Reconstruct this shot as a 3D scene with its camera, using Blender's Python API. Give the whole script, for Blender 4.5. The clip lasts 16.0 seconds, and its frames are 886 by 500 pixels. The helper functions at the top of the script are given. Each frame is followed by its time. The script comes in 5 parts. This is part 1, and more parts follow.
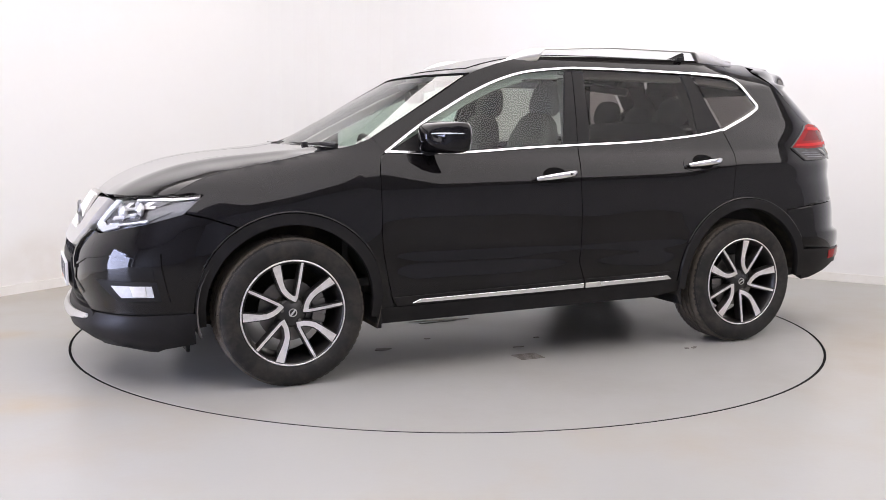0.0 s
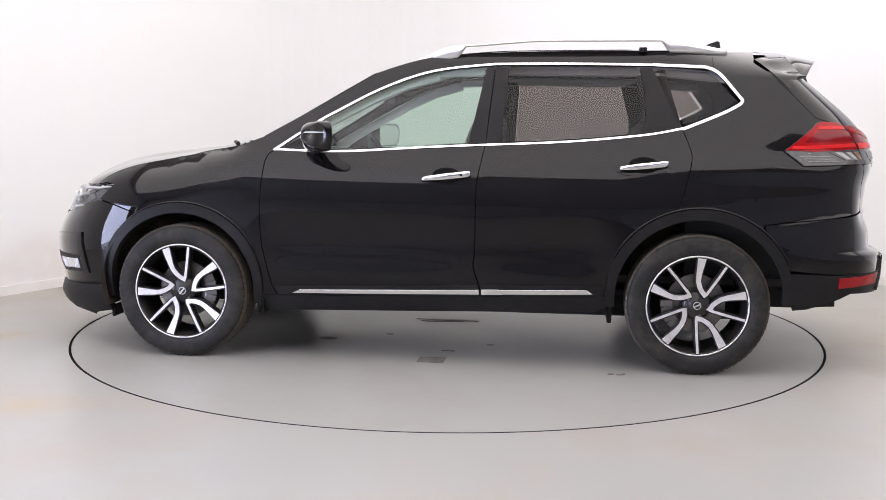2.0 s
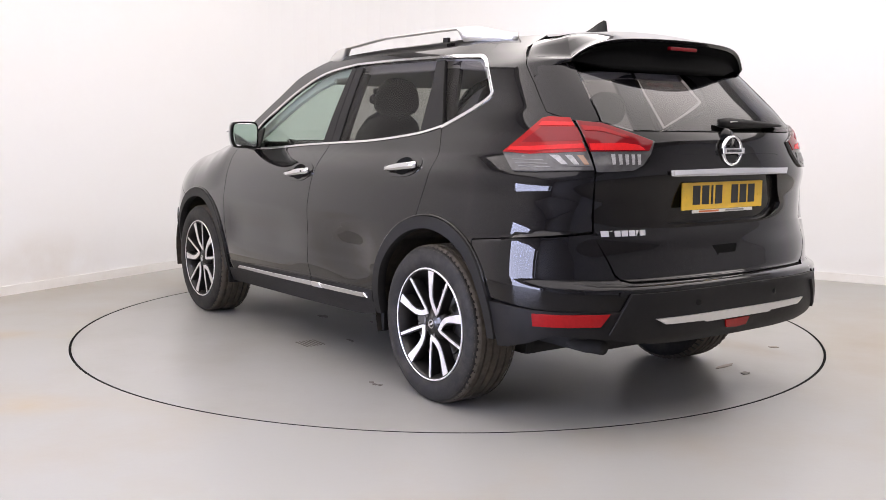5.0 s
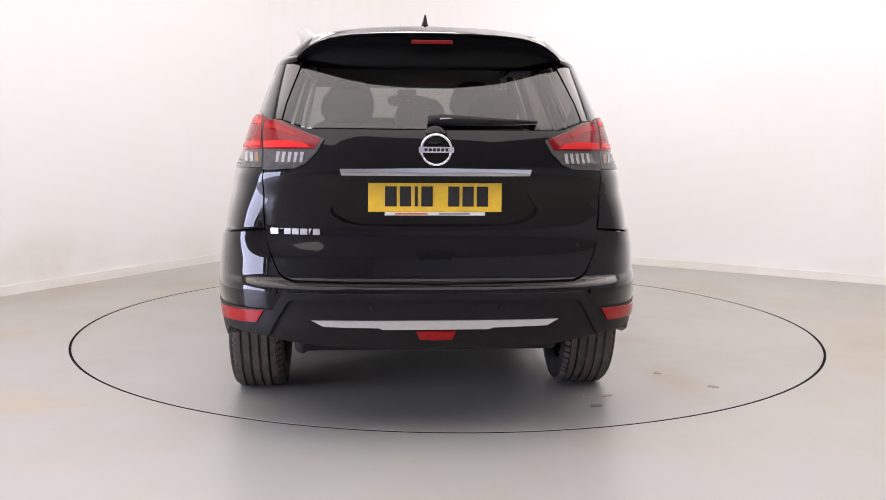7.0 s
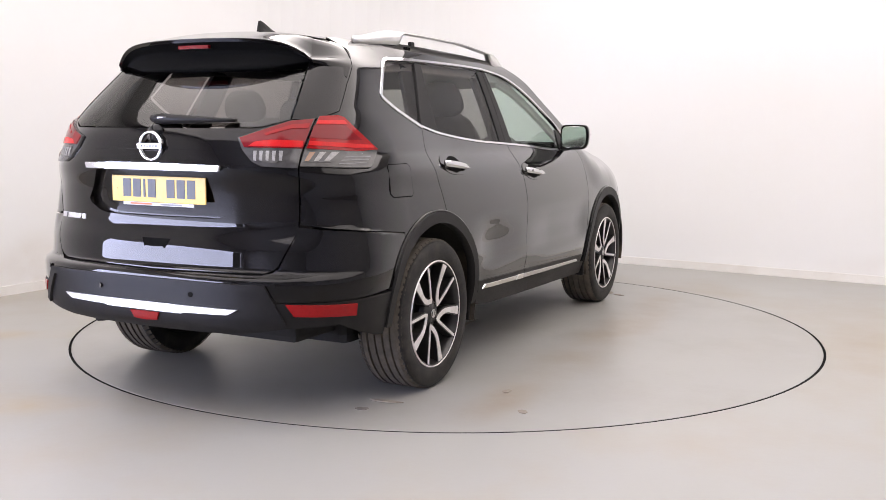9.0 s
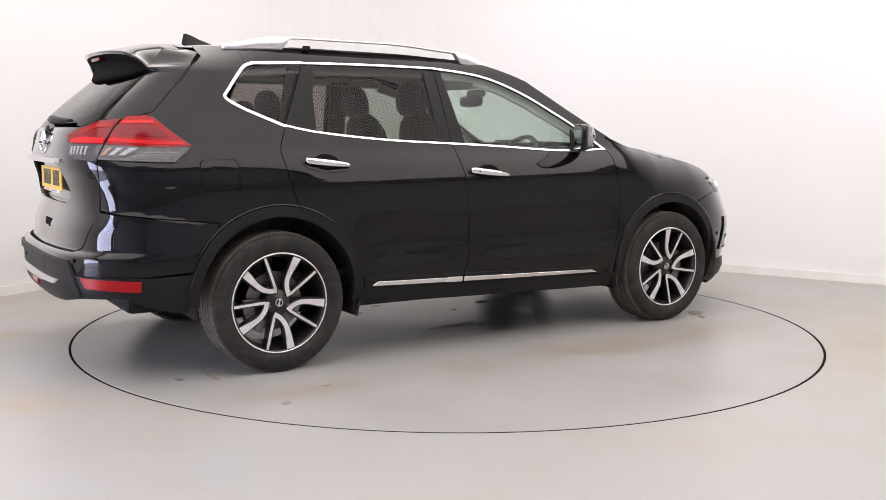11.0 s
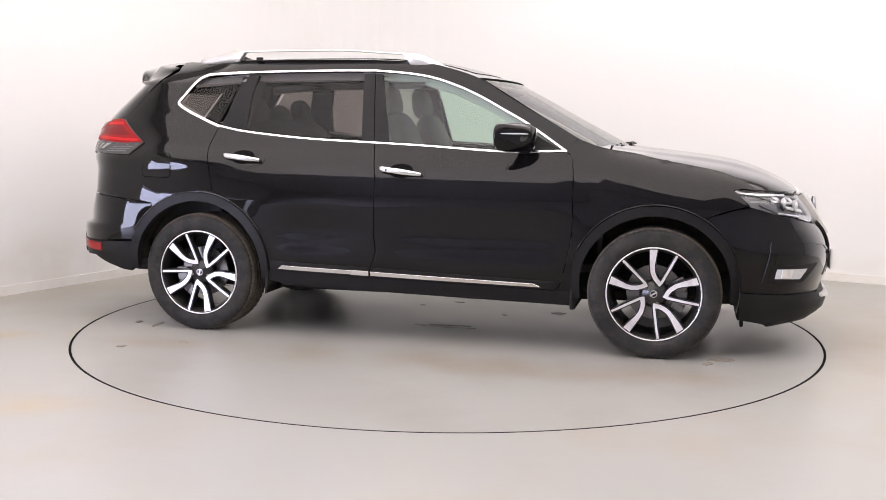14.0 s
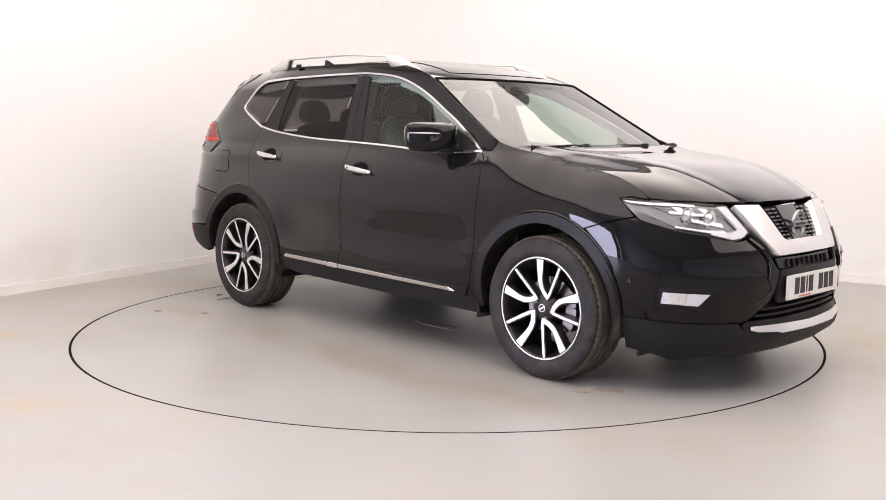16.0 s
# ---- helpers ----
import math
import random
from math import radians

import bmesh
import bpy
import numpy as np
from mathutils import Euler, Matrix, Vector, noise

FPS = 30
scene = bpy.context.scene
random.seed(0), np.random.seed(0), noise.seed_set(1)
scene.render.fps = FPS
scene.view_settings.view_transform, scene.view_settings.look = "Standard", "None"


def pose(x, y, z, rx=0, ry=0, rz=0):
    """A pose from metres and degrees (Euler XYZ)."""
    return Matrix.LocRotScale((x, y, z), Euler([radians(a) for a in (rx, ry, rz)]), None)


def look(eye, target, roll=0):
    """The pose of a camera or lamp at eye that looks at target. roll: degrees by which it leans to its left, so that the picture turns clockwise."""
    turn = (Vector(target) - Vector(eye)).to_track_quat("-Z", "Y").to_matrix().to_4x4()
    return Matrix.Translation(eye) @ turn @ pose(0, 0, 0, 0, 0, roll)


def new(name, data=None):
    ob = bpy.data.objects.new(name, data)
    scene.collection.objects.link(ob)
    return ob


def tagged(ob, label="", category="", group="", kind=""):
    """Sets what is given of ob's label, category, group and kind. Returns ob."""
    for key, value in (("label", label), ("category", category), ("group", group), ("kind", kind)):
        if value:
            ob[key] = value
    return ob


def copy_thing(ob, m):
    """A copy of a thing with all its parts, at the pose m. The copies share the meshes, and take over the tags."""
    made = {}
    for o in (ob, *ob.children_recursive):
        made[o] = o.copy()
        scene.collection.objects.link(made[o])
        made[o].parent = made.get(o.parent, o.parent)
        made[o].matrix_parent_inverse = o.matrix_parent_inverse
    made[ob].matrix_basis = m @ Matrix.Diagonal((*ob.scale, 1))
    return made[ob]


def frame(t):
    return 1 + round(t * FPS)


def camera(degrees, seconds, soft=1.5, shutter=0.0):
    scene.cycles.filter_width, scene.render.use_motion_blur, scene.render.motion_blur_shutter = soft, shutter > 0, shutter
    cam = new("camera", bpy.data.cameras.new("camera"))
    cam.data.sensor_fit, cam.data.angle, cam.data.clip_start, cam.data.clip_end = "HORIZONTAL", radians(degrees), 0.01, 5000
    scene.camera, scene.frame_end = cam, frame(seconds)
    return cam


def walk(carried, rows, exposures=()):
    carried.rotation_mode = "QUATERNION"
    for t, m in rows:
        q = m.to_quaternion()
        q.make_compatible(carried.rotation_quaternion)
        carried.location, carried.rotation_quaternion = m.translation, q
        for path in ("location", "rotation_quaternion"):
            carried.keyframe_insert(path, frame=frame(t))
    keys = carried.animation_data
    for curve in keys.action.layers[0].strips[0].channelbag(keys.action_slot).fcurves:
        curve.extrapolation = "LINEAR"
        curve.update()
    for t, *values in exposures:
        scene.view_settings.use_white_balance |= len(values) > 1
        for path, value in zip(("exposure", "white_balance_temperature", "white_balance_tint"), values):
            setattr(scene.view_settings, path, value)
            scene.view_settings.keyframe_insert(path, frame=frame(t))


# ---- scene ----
# camera on its tripod, eye height 1.22 m, six metres from the turntable's middle
cam = camera(49.42, 16.0, soft=0.75)
EYE = Vector((0.0, -6.052, 1.218))
AIM = EYE + Vector((-math.sin(radians(0.275)) * math.cos(radians(-7.02)), math.cos(radians(0.275)) * math.cos(radians(-7.02)), math.sin(radians(-7.02))))
walk(cam, [(0, look(EYE, AIM, 0.46)), (16, look(EYE, AIM, 0.46))],
     exposures=[(0, -0.11, 6650, 9), (2, -0.13, 6650, 9), (7, -0.13, 6900, 10), (12.5, -0.10, 6850, 10), (16, -0.02, 7200, 11.5)])

# the turntable's heading over time (car's nose, degrees) and where the car stands on it
HEADING = ((0.0, 204.3), (1.0, 188.85), (2.0, 173.2), (3.0, 157.5), (4.0, 141.85), (5.0, 126.05), (6.0, 110.3),
           (7.0, 94.85), (8.0, 79.3), (9.0, 63.75), (10.0, 48.25), (11.0, 32.7), (12.0, 17.15), (13.0, 1.6),
           (14.0, -14.2), (15.0, -30.0), (16.0, -45.75))
CAR_AT = Vector((-0.048, 0.245, 0.0))
DISC_R = 2.252


# ---- light ----
world = bpy.data.worlds.new("world")
scene.world = world
world.use_nodes = True
world.node_tree.nodes["Background"].inputs[0].default_value = (0.9, 0.95, 1.0, 1)
world.node_tree.nodes["Background"].inputs[1].default_value = 0.3


# ---- materials ----
def mat(name, colour, rough=0.5, metal=0.0, coat=0.0, spec=0.5, vary=0.0, scale=4.0, bump=0.0, bump_scale=200.0,
        dirt=None, dirt_scale=3.0, dirt_amount=0.0, rough_vary=0.0, glow=0.0):
    m = bpy.data.materials.new(name)
    m.use_nodes = True
    nt = m.node_tree
    n, l = nt.nodes, nt.links
    b = n["Principled BSDF"]
    b.inputs["Roughness"].default_value = rough
    b.inputs["Metallic"].default_value = metal
    b.inputs["Coat Weight"].default_value = coat
    b.inputs["Coat Roughness"].default_value = 0.03
    b.inputs["Coat IOR"].default_value = 1.45
    b.inputs["Specular IOR Level"].default_value = spec
    b.inputs["Base Color"].default_value = (*colour, 1)
    if glow:
        b.inputs["Emission Color"].default_value = (*colour, 1)
        b.inputs["Emission Strength"].default_value = glow
    tc = n.new("ShaderNodeTexCoord")
    if vary or dirt or rough_vary:
        t1 = n.new("ShaderNodeTexNoise")
        t1.inputs["Scale"].default_value = scale
        t1.inputs["Detail"].default_value = 6
        l.new(tc.outputs["Object"], t1.inputs["Vector"])
        mix = n.new("ShaderNodeMix")
        mix.data_type = "RGBA"
        l.new(t1.outputs["Fac"], mix.inputs["Factor"])
        mix.inputs[6].default_value = (*[c * (1 - vary) for c in colour], 1)
        mix.inputs[7].default_value = (*[min(1, c * (1 + vary)) for c in colour], 1)
        out = mix.outputs[2]
        if dirt:
            t2 = n.new("ShaderNodeTexNoise")
            t2.inputs["Scale"].default_value = dirt_scale
            t2.inputs["Detail"].default_value = 8
            t2.inputs["Roughness"].default_value = 0.65
            l.new(tc.outputs["Object"], t2.inputs["Vector"])
            ramp = n.new("ShaderNodeValToRGB")
            ramp.color_ramp.elements[0].position = 0.45
            ramp.color_ramp.elements[1].position = 0.78
            l.new(t2.outputs["Fac"], ramp.inputs["Fac"])
            mul = n.new("ShaderNodeMath")
            mul.operation = "MULTIPLY"
            mul.inputs[1].default_value = dirt_amount
            l.new(ramp.outputs["Color"], mul.inputs[0])
            mix2 = n.new("ShaderNodeMix")
            mix2.data_type = "RGBA"
            l.new(mul.outputs[0], mix2.inputs["Factor"])
            l.new(out, mix2.inputs[6])
            mix2.inputs[7].default_value = (*dirt, 1)
            out = mix2.outputs[2]
        l.new(out, b.inputs["Base Color"])
        if rough_vary:
            mr = n.new("ShaderNodeMapRange")
            mr.inputs["To Min"].default_value = max(0.02, rough - rough_vary)
            mr.inputs["To Max"].default_value = min(1, rough + rough_vary)
            l.new(t1.outputs["Fac"], mr.inputs["Value"])
            l.new(mr.outputs[0], b.inputs["Roughness"])
    if bump:
        t3 = n.new("ShaderNodeTexNoise")
        t3.inputs["Scale"].default_value = bump_scale
        t3.inputs["Detail"].default_value = 3
        l.new(tc.outputs["Object"], t3.inputs["Vector"])
        bp = n.new("ShaderNodeBump")
        bp.inputs["Strength"].default_value = bump
        bp.inputs["Distance"].default_value = 0.002
        l.new(t3.outputs["Fac"], bp.inputs["Height"])
        l.new(bp.outputs["Normal"], b.inputs["Normal"])
    return m


def glass(name, tint, gloss=0.02, sheen=0.04):
    """A thin pane: tinted see-through, with a mirror-like sheen by Fresnel."""
    m = bpy.data.materials.new(name)
    m.use_nodes = True
    n, l = m.node_tree.nodes, m.node_tree.links
    n.remove(n["Principled BSDF"])
    tr = n.new("ShaderNodeBsdfTransparent")
    tr.inputs[0].default_value = (*tint, 1)
    gl = n.new("ShaderNodeBsdfGlossy")
    gl.inputs["Roughness"].default_value = gloss
    lw = n.new("ShaderNodeLayerWeight")
    lw.inputs["Blend"].default_value = 0.5
    pw = n.new("ShaderNodeMath")
    pw.operation = "POWER"
    pw.inputs[1].default_value = 5.0
    l.new(lw.outputs["Facing"], pw.inputs[0])
    fr = n.new("ShaderNodeMath")
    fr.operation = "MULTIPLY_ADD"
    fr.inputs[1].default_value = 0.92
    fr.inputs[2].default_value = sheen
    l.new(pw.outputs[0], fr.inputs[0])
    mx = n.new("ShaderNodeMixShader")
    l.new(fr.outputs[0], mx.inputs[0])
    l.new(tr.outputs[0], mx.inputs[1])
    l.new(gl.outputs[0], mx.inputs[2])
    l.new(mx.outputs[0], n["Material Output"].inputs[0])
    return m


def lacquer(m, weight=1.0, rough=0.02):
    """Lays a clear glossy coat over a material; its sheen grows towards grazing view."""
    n, l = m.node_tree.nodes, m.node_tree.links
    gl = n.new("ShaderNodeBsdfGlossy")
    gl.inputs["Roughness"].default_value = rough
    lw = n.new("ShaderNodeLayerWeight")
    lw.inputs["Blend"].default_value = 0.5
    pw = n.new("ShaderNodeMath")
    pw.operation = "POWER"
    pw.inputs[1].default_value = 4.0
    l.new(lw.outputs["Facing"], pw.inputs[0])
    fr = n.new("ShaderNodeMath")
    fr.operation = "MULTIPLY_ADD"
    fr.use_clamp = True
    fr.inputs[1].default_value = 1.7 * weight
    fr.inputs[2].default_value = 0.029 * weight
    l.new(pw.outputs[0], fr.inputs[0])
    mx = n.new("ShaderNodeMixShader")
    l.new(fr.outputs[0], mx.inputs[0])
    l.new(n["Principled BSDF"].outputs[0], mx.inputs[1])
    l.new(gl.outputs[0], mx.inputs[2])
    l.new(mx.outputs[0], n["Material Output"].inputs[0])
    return m


PAINT = mat("black_paint", (0.0048, 0.0042, 0.0046), rough=0.5, spec=0.0, vary=0.15, scale=900, dirt=(0.05, 0.045, 0.04), dirt_scale=2.5, dirt_amount=0.03)
lacquer(PAINT)
PLASTIC = mat("black_plastic", (0.0085, 0.008, 0.0085), rough=0.45, spec=0.2, vary=0.25, scale=30, bump=0.08, bump_scale=900, dirt=(0.07, 0.06, 0.05), dirt_scale=6, dirt_amount=0.10)
GLOSS_BLACK = lacquer(mat("gloss_black", (0.006, 0.006, 0.007), rough=0.4, spec=0.0), rough=0.05)
SEAM = mat("dark_gap", (0.004, 0.004, 0.004), rough=0.9, spec=0.1)
CHROME = mat("chrome", (0.74, 0.74, 0.75), rough=0.10, metal=1.0, rough_vary=0.04, scale=20)
SATIN = mat("satin_silver", (0.72, 0.71, 0.70), rough=0.34, metal=1.0, vary=0.06, scale=40)
GREY_METAL = mat("dark_satin_metal", (0.30, 0.30, 0.31), rough=0.3, metal=1.0, vary=0.1, scale=40)
MACHINED = mat("machined_alloy", (0.86, 0.84, 0.83), rough=0.48, metal=1.0, vary=0.08, scale=60, dirt=(0.22, 0.18, 0.15), dirt_scale=14, dirt_amount=0.35)
WHEEL_BLACK = mat("wheel_black", (0.012, 0.011, 0.011), rough=0.3, vary=0.3, scale=20, dirt=(0.08, 0.07, 0.06), dirt_scale=12, dirt_amount=0.25)
RUBBER = mat("tyre_rubber", (0.0135, 0.0128, 0.0125), rough=0.62, spec=0.28, vary=0.3, scale=25, bump=0.3, bump_scale=300, dirt=(0.13, 0.11, 0.088), dirt_scale=9, dirt_amount=0.32)
TREAD = mat("dusty_tread", (0.085, 0.074, 0.062), rough=0.9, spec=0.2, vary=0.4, scale=30, dirt=(0.16, 0.13, 0.10), dirt_scale=14, dirt_amount=0.6)
LINER = mat("arch_liner", (0.022, 0.019, 0.016), rough=0.95, vary=0.3, scale=10, dirt=(0.16, 0.12, 0.085), dirt_scale=5, dirt_amount=0.6)
UNDER = mat("underbody", (0.015, 0.014, 0.014), rough=0.9, vary=0.3, scale=8)
STEEL = mat("brake_steel", (0.20, 0.19, 0.18), rough=0.42, metal=1.0, vary=0.2, scale=30)
TRIM = mat("cabin_trim", (0.035, 0.033, 0.032), rough=0.75, vary=0.2, scale=30)
HEADLINER = mat("pale_headlining", (0.55, 0.53, 0.50), rough=0.95, vary=0.05, scale=40)
LEATHER = mat("black_leather", (0.022, 0.021, 0.021), rough=0.5, vary=0.2, scale=30)
CLEAR = glass("clear_glass", (0.66, 0.78, 0.71))
SCREEN = glass("windscreen_glass", (0.76, 0.83, 0.79), sheen=0.16)
PRIVACY = glass("privacy_glass", (0.38, 0.36, 0.35), gloss=0.02, sheen=0.02)
REAR_PANE = glass("rear_window_glass", (0.25, 0.235, 0.23), gloss=0.02, sheen=0.07)
HOUSING = mat("lamp_housing", (0.13, 0.13, 0.135), rough=0.28, metal=0.7, vary=0.4, scale=35)
LENS = glass("clear_lens", (0.90, 0.91, 0.93))
RED = mat("red_lens", (0.27, 0.004, 0.006), rough=0.15, coat=0.2, spec=0.2, vary=0.2, scale=60)
RED_BRIGHT = mat("bright_red_lens", (0.55, 0.012, 0.014), rough=0.25, coat=0.2, spec=0.2, vary=0.15, scale=90)
RED_DARK = mat("dark_red_lens", (0.17, 0.003, 0.006), rough=0.12, coat=0.3, spec=0.2)
SMOKE = mat("smoked_lens", (0.06, 0.058, 0.058), rough=0.15, coat=0.4, spec=0.3, vary=0.5, scale=40)
REFLECTOR = mat("lamp_reflector", (0.88, 0.88, 0.89), rough=0.32, metal=1.0, vary=0.15, scale=60)
GREY_LENS = mat("grey_lens", (0.27, 0.265, 0.26), rough=0.2, coat=0.3, spec=0.3, vary=0.5, scale=70)
WHITE_LENS = mat("white_lens", (0.56, 0.57, 0.59), rough=0.15, coat=1.0, vary=0.15, scale=80)
AMBER = mat("amber_lens", (0.20, 0.10, 0.05), rough=0.2, coat=1.0)
YELLOW = mat("yellow_plate", (0.80, 0.50, 0.04), rough=0.35, vary=0.06, scale=30, dirt=(0.3, 0.2, 0.08), dirt_scale=12, dirt_amount=0.3)
WHITE_PLATE = mat("white_plate", (0.74, 0.73, 0.71), rough=0.35, vary=0.05, scale=30)
INK = mat("plate_ink", (0.012, 0.012, 0.012), rough=0.4)
INK_GREY = mat("grey_ink", (0.25, 0.24, 0.24), rough=0.5)
INK_RED = mat("orange_ink", (0.6, 0.16, 0.04), rough=0.5)
WALL = mat("white_wall_paint", (0.82, 0.82, 0.82), rough=0.85, vary=0.025, scale=1.3, bump=0.15, bump_scale=60, dirt=(0.64, 0.58, 0.50), dirt_scale=1.3, dirt_amount=0.10)
SKIRT = mat("white_skirting_paint", (0.80, 0.785, 0.76), rough=0.5, vary=0.04, scale=3, dirt=(0.55, 0.47, 0.38), dirt_scale=2.2, dirt_amount=0.3)
FLOOR = mat("grey_floor_paint", (0.325, 0.322, 0.304), rough=0.34, spec=0.45, vary=0.05, scale=1.1, bump=0.12, bump_scale=40, dirt=(0.31, 0.255, 0.185), dirt_scale=0.55, dirt_amount=0.85, rough_vary=0.1)
DISC = mat("grey_turntable_paint", (0.310, 0.306, 0.289), rough=0.32, spec=0.45, vary=0.06, scale=1.4, bump=0.12, bump_scale=40, dirt=(0.22, 0.19, 0.155), dirt_scale=1.1, dirt_amount=0.5, rough_vary=0.1)


def blotches(m, colour, spots):
    """Mixes soft uneven patches of one colour into a flat surface: (x, y, half length, half width, turn, amount[, z,
    half height]).
    """
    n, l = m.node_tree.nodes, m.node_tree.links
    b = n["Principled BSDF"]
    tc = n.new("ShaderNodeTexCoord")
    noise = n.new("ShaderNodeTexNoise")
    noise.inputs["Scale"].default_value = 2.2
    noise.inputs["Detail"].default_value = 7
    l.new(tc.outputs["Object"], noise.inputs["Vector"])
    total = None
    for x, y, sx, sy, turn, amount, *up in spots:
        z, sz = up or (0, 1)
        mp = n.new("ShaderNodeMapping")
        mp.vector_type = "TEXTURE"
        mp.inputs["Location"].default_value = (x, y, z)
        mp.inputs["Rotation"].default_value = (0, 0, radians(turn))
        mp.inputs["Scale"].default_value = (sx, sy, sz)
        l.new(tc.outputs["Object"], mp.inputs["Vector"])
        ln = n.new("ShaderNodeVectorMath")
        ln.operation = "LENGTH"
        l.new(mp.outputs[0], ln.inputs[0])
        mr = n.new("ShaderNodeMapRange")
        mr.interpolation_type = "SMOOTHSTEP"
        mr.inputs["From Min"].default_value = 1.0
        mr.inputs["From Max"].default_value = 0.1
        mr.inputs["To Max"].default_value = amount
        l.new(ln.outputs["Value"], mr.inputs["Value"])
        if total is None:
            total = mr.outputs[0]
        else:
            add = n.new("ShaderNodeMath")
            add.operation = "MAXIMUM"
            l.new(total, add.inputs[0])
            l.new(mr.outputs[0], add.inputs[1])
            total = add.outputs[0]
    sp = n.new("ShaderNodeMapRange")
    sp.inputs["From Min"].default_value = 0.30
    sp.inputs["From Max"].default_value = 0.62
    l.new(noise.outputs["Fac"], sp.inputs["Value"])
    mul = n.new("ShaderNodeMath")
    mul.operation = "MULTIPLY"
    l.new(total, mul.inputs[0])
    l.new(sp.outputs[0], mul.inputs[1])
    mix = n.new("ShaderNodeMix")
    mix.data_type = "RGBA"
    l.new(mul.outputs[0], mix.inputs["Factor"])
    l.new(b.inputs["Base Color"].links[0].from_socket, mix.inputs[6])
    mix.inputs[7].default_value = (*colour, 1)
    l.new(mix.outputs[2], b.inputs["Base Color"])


# brownish stains on the floor
blotches(FLOOR, (0.36, 0.27, 0.15), [(-2.25, -1.93, 1.1, 0.24, 4, 0.85), (-2.9, -0.45, 1.0, 0.22, 2, 0.7), (-2.6, -1.62, 0.7, 0.16, 0, 0.6), (2.9, -1.5, 0.7, 0.2, -8, 0.35)])
# brown band on the disc at y = -1, with a patch towards each end
blotches(DISC, (0.235, 0.165, 0.095), [(0.15, -1.02, 1.9, 0.30, 0, 0.50), (1.45, -1.0, 0.5, 0.2, 0, 0.6), (-1.45, -1.0, 0.55, 0.2, 0, 0.5)])
# brownish stains low on the walls
blotches(WALL, (0.52, 0.42, 0.31), [(-3.05, 1.22, 0.75, 0.75, 0, 0.40, 0.12, 0.42), (-2.35, 2.45, 0.7, 0.7, 0, 0.22, 0.10, 0.30), (-3.6, 0.25, 0.6, 0.6, 0, 0.30, 0.35, 0.5), (3.6, 1.74, 0.9, 0.9, 0, 0.12, 0.10, 0.2)])
STAIN = mat("oily_stain", (0.16, 0.14, 0.125), rough=0.5, vary=0.4, scale=30)
RUST = mat("brown_scuff", (0.29, 0.255, 0.215), rough=0.6, vary=0.3, scale=20)
BACK = mat("grey_back_wall", (0.55, 0.545, 0.54), rough=0.9, vary=0.1, scale=2)
CEILING = mat("grey_ceiling_paint", (0.50, 0.495, 0.49), rough=0.9, vary=0.03, scale=2)
PANEL_GLOW = mat("ceiling_panel_glow", (1.0, 0.955, 0.965), rough=0.5, glow=2.5)
DAYLIGHT = mat("doorway_daylight", (0.66, 0.71, 1.0), rough=0.9, glow=24.0)


# ---- helpers for building ----
def part(name, bm, material, parent, label="", smooth=False, normals=None):
    """Links a bmesh as one mesh object under a thing or a part."""
    me = bpy.data.meshes.new(name)
    bm.normal_update()
    bm.to_mesh(me)
    bm.free()
    me.materials.append(material)
    if smooth:
        me.polygons.foreach_set("use_smooth", [True] * len(me.polygons))
    ob = new(name, me)
    ob.parent = parent
    if label:
        ob["label"] = label
    return ob


def empty(name, label, category, group="", kind=""):
    return tagged(new(name), label, category, group, kind)


def box(bm, lo, hi, bevel=0.0, m=None):
    """An axis-aligned box between two corners, edges rounded by bevel."""
    c = [(a + b) / 2 for a, b in zip(lo, hi)]
    s = [abs(b - a) for a, b in zip(lo, hi)]
    r = bmesh.ops.create_cube(bm, size=1, matrix=(m or Matrix()) @ Matrix.Translation(c) @ Matrix.Diagonal((*s, 1)))
    if bevel:
        es = list({e for v in r["verts"] for e in v.link_edges})
        bmesh.ops.bevel(bm, geom=es, offset=bevel, segments=2, affect="EDGES", profile=0.6)
    return bm


def cyl(bm, r1, r2, depth, m, seg=32, cap=True):
    bmesh.ops.create_cone(bm, cap_ends=cap, segments=seg, radius1=r1, radius2=r2, depth=depth, matrix=m)
    return bm


def tube(bm, pts, r, seg=10):
    """A round bar along a polyline; r is one radius or one for each point."""
    pts = [Vector(p) for p in pts]
    rings = []
    for i, p in enumerate(pts):
        d = (pts[min(i + 1, len(pts) - 1)] - pts[max(i - 1, 0)]).normalized()
        a = d.orthogonal().normalized() if abs(d.z) > 0.95 else d.cross(Vector((0, 0, 1))).normalized()
        b = a.cross(d)
        rr = r[i] if isinstance(r, (list, tuple)) else r
        rings.append([bm.verts.new(p + (a * math.cos(2 * math.pi * k / seg) + b * math.sin(2 * math.pi * k / seg)) * rr) for k in range(seg)])
    for a, b in zip(rings, rings[1:]):
        for k in range(seg):
            bm.faces.new((a[k], a[(k + 1) % seg], b[(k + 1) % seg], b[k]))
    bm.faces.new(rings[0][::-1])
    bm.faces.new(rings[-1])
    return bm


def lathe(bm, profile, seg=64, m=None):
    """Turns (radius, height) pairs about the y axis; the height runs along y."""
    m = m or Matrix()
    rings = [[bm.verts.new(m @ Vector((r * math.cos(2 * math.pi * k / seg), h, r * math.sin(2 * math.pi * k / seg)))) for k in range(seg)] for r, h in profile]
    for a, b in zip(rings, rings[1:]):
        for k in range(seg):
            bm.faces.new((a[k], a[(k + 1) % seg], b[(k + 1) % seg], b[k]))
    return bm


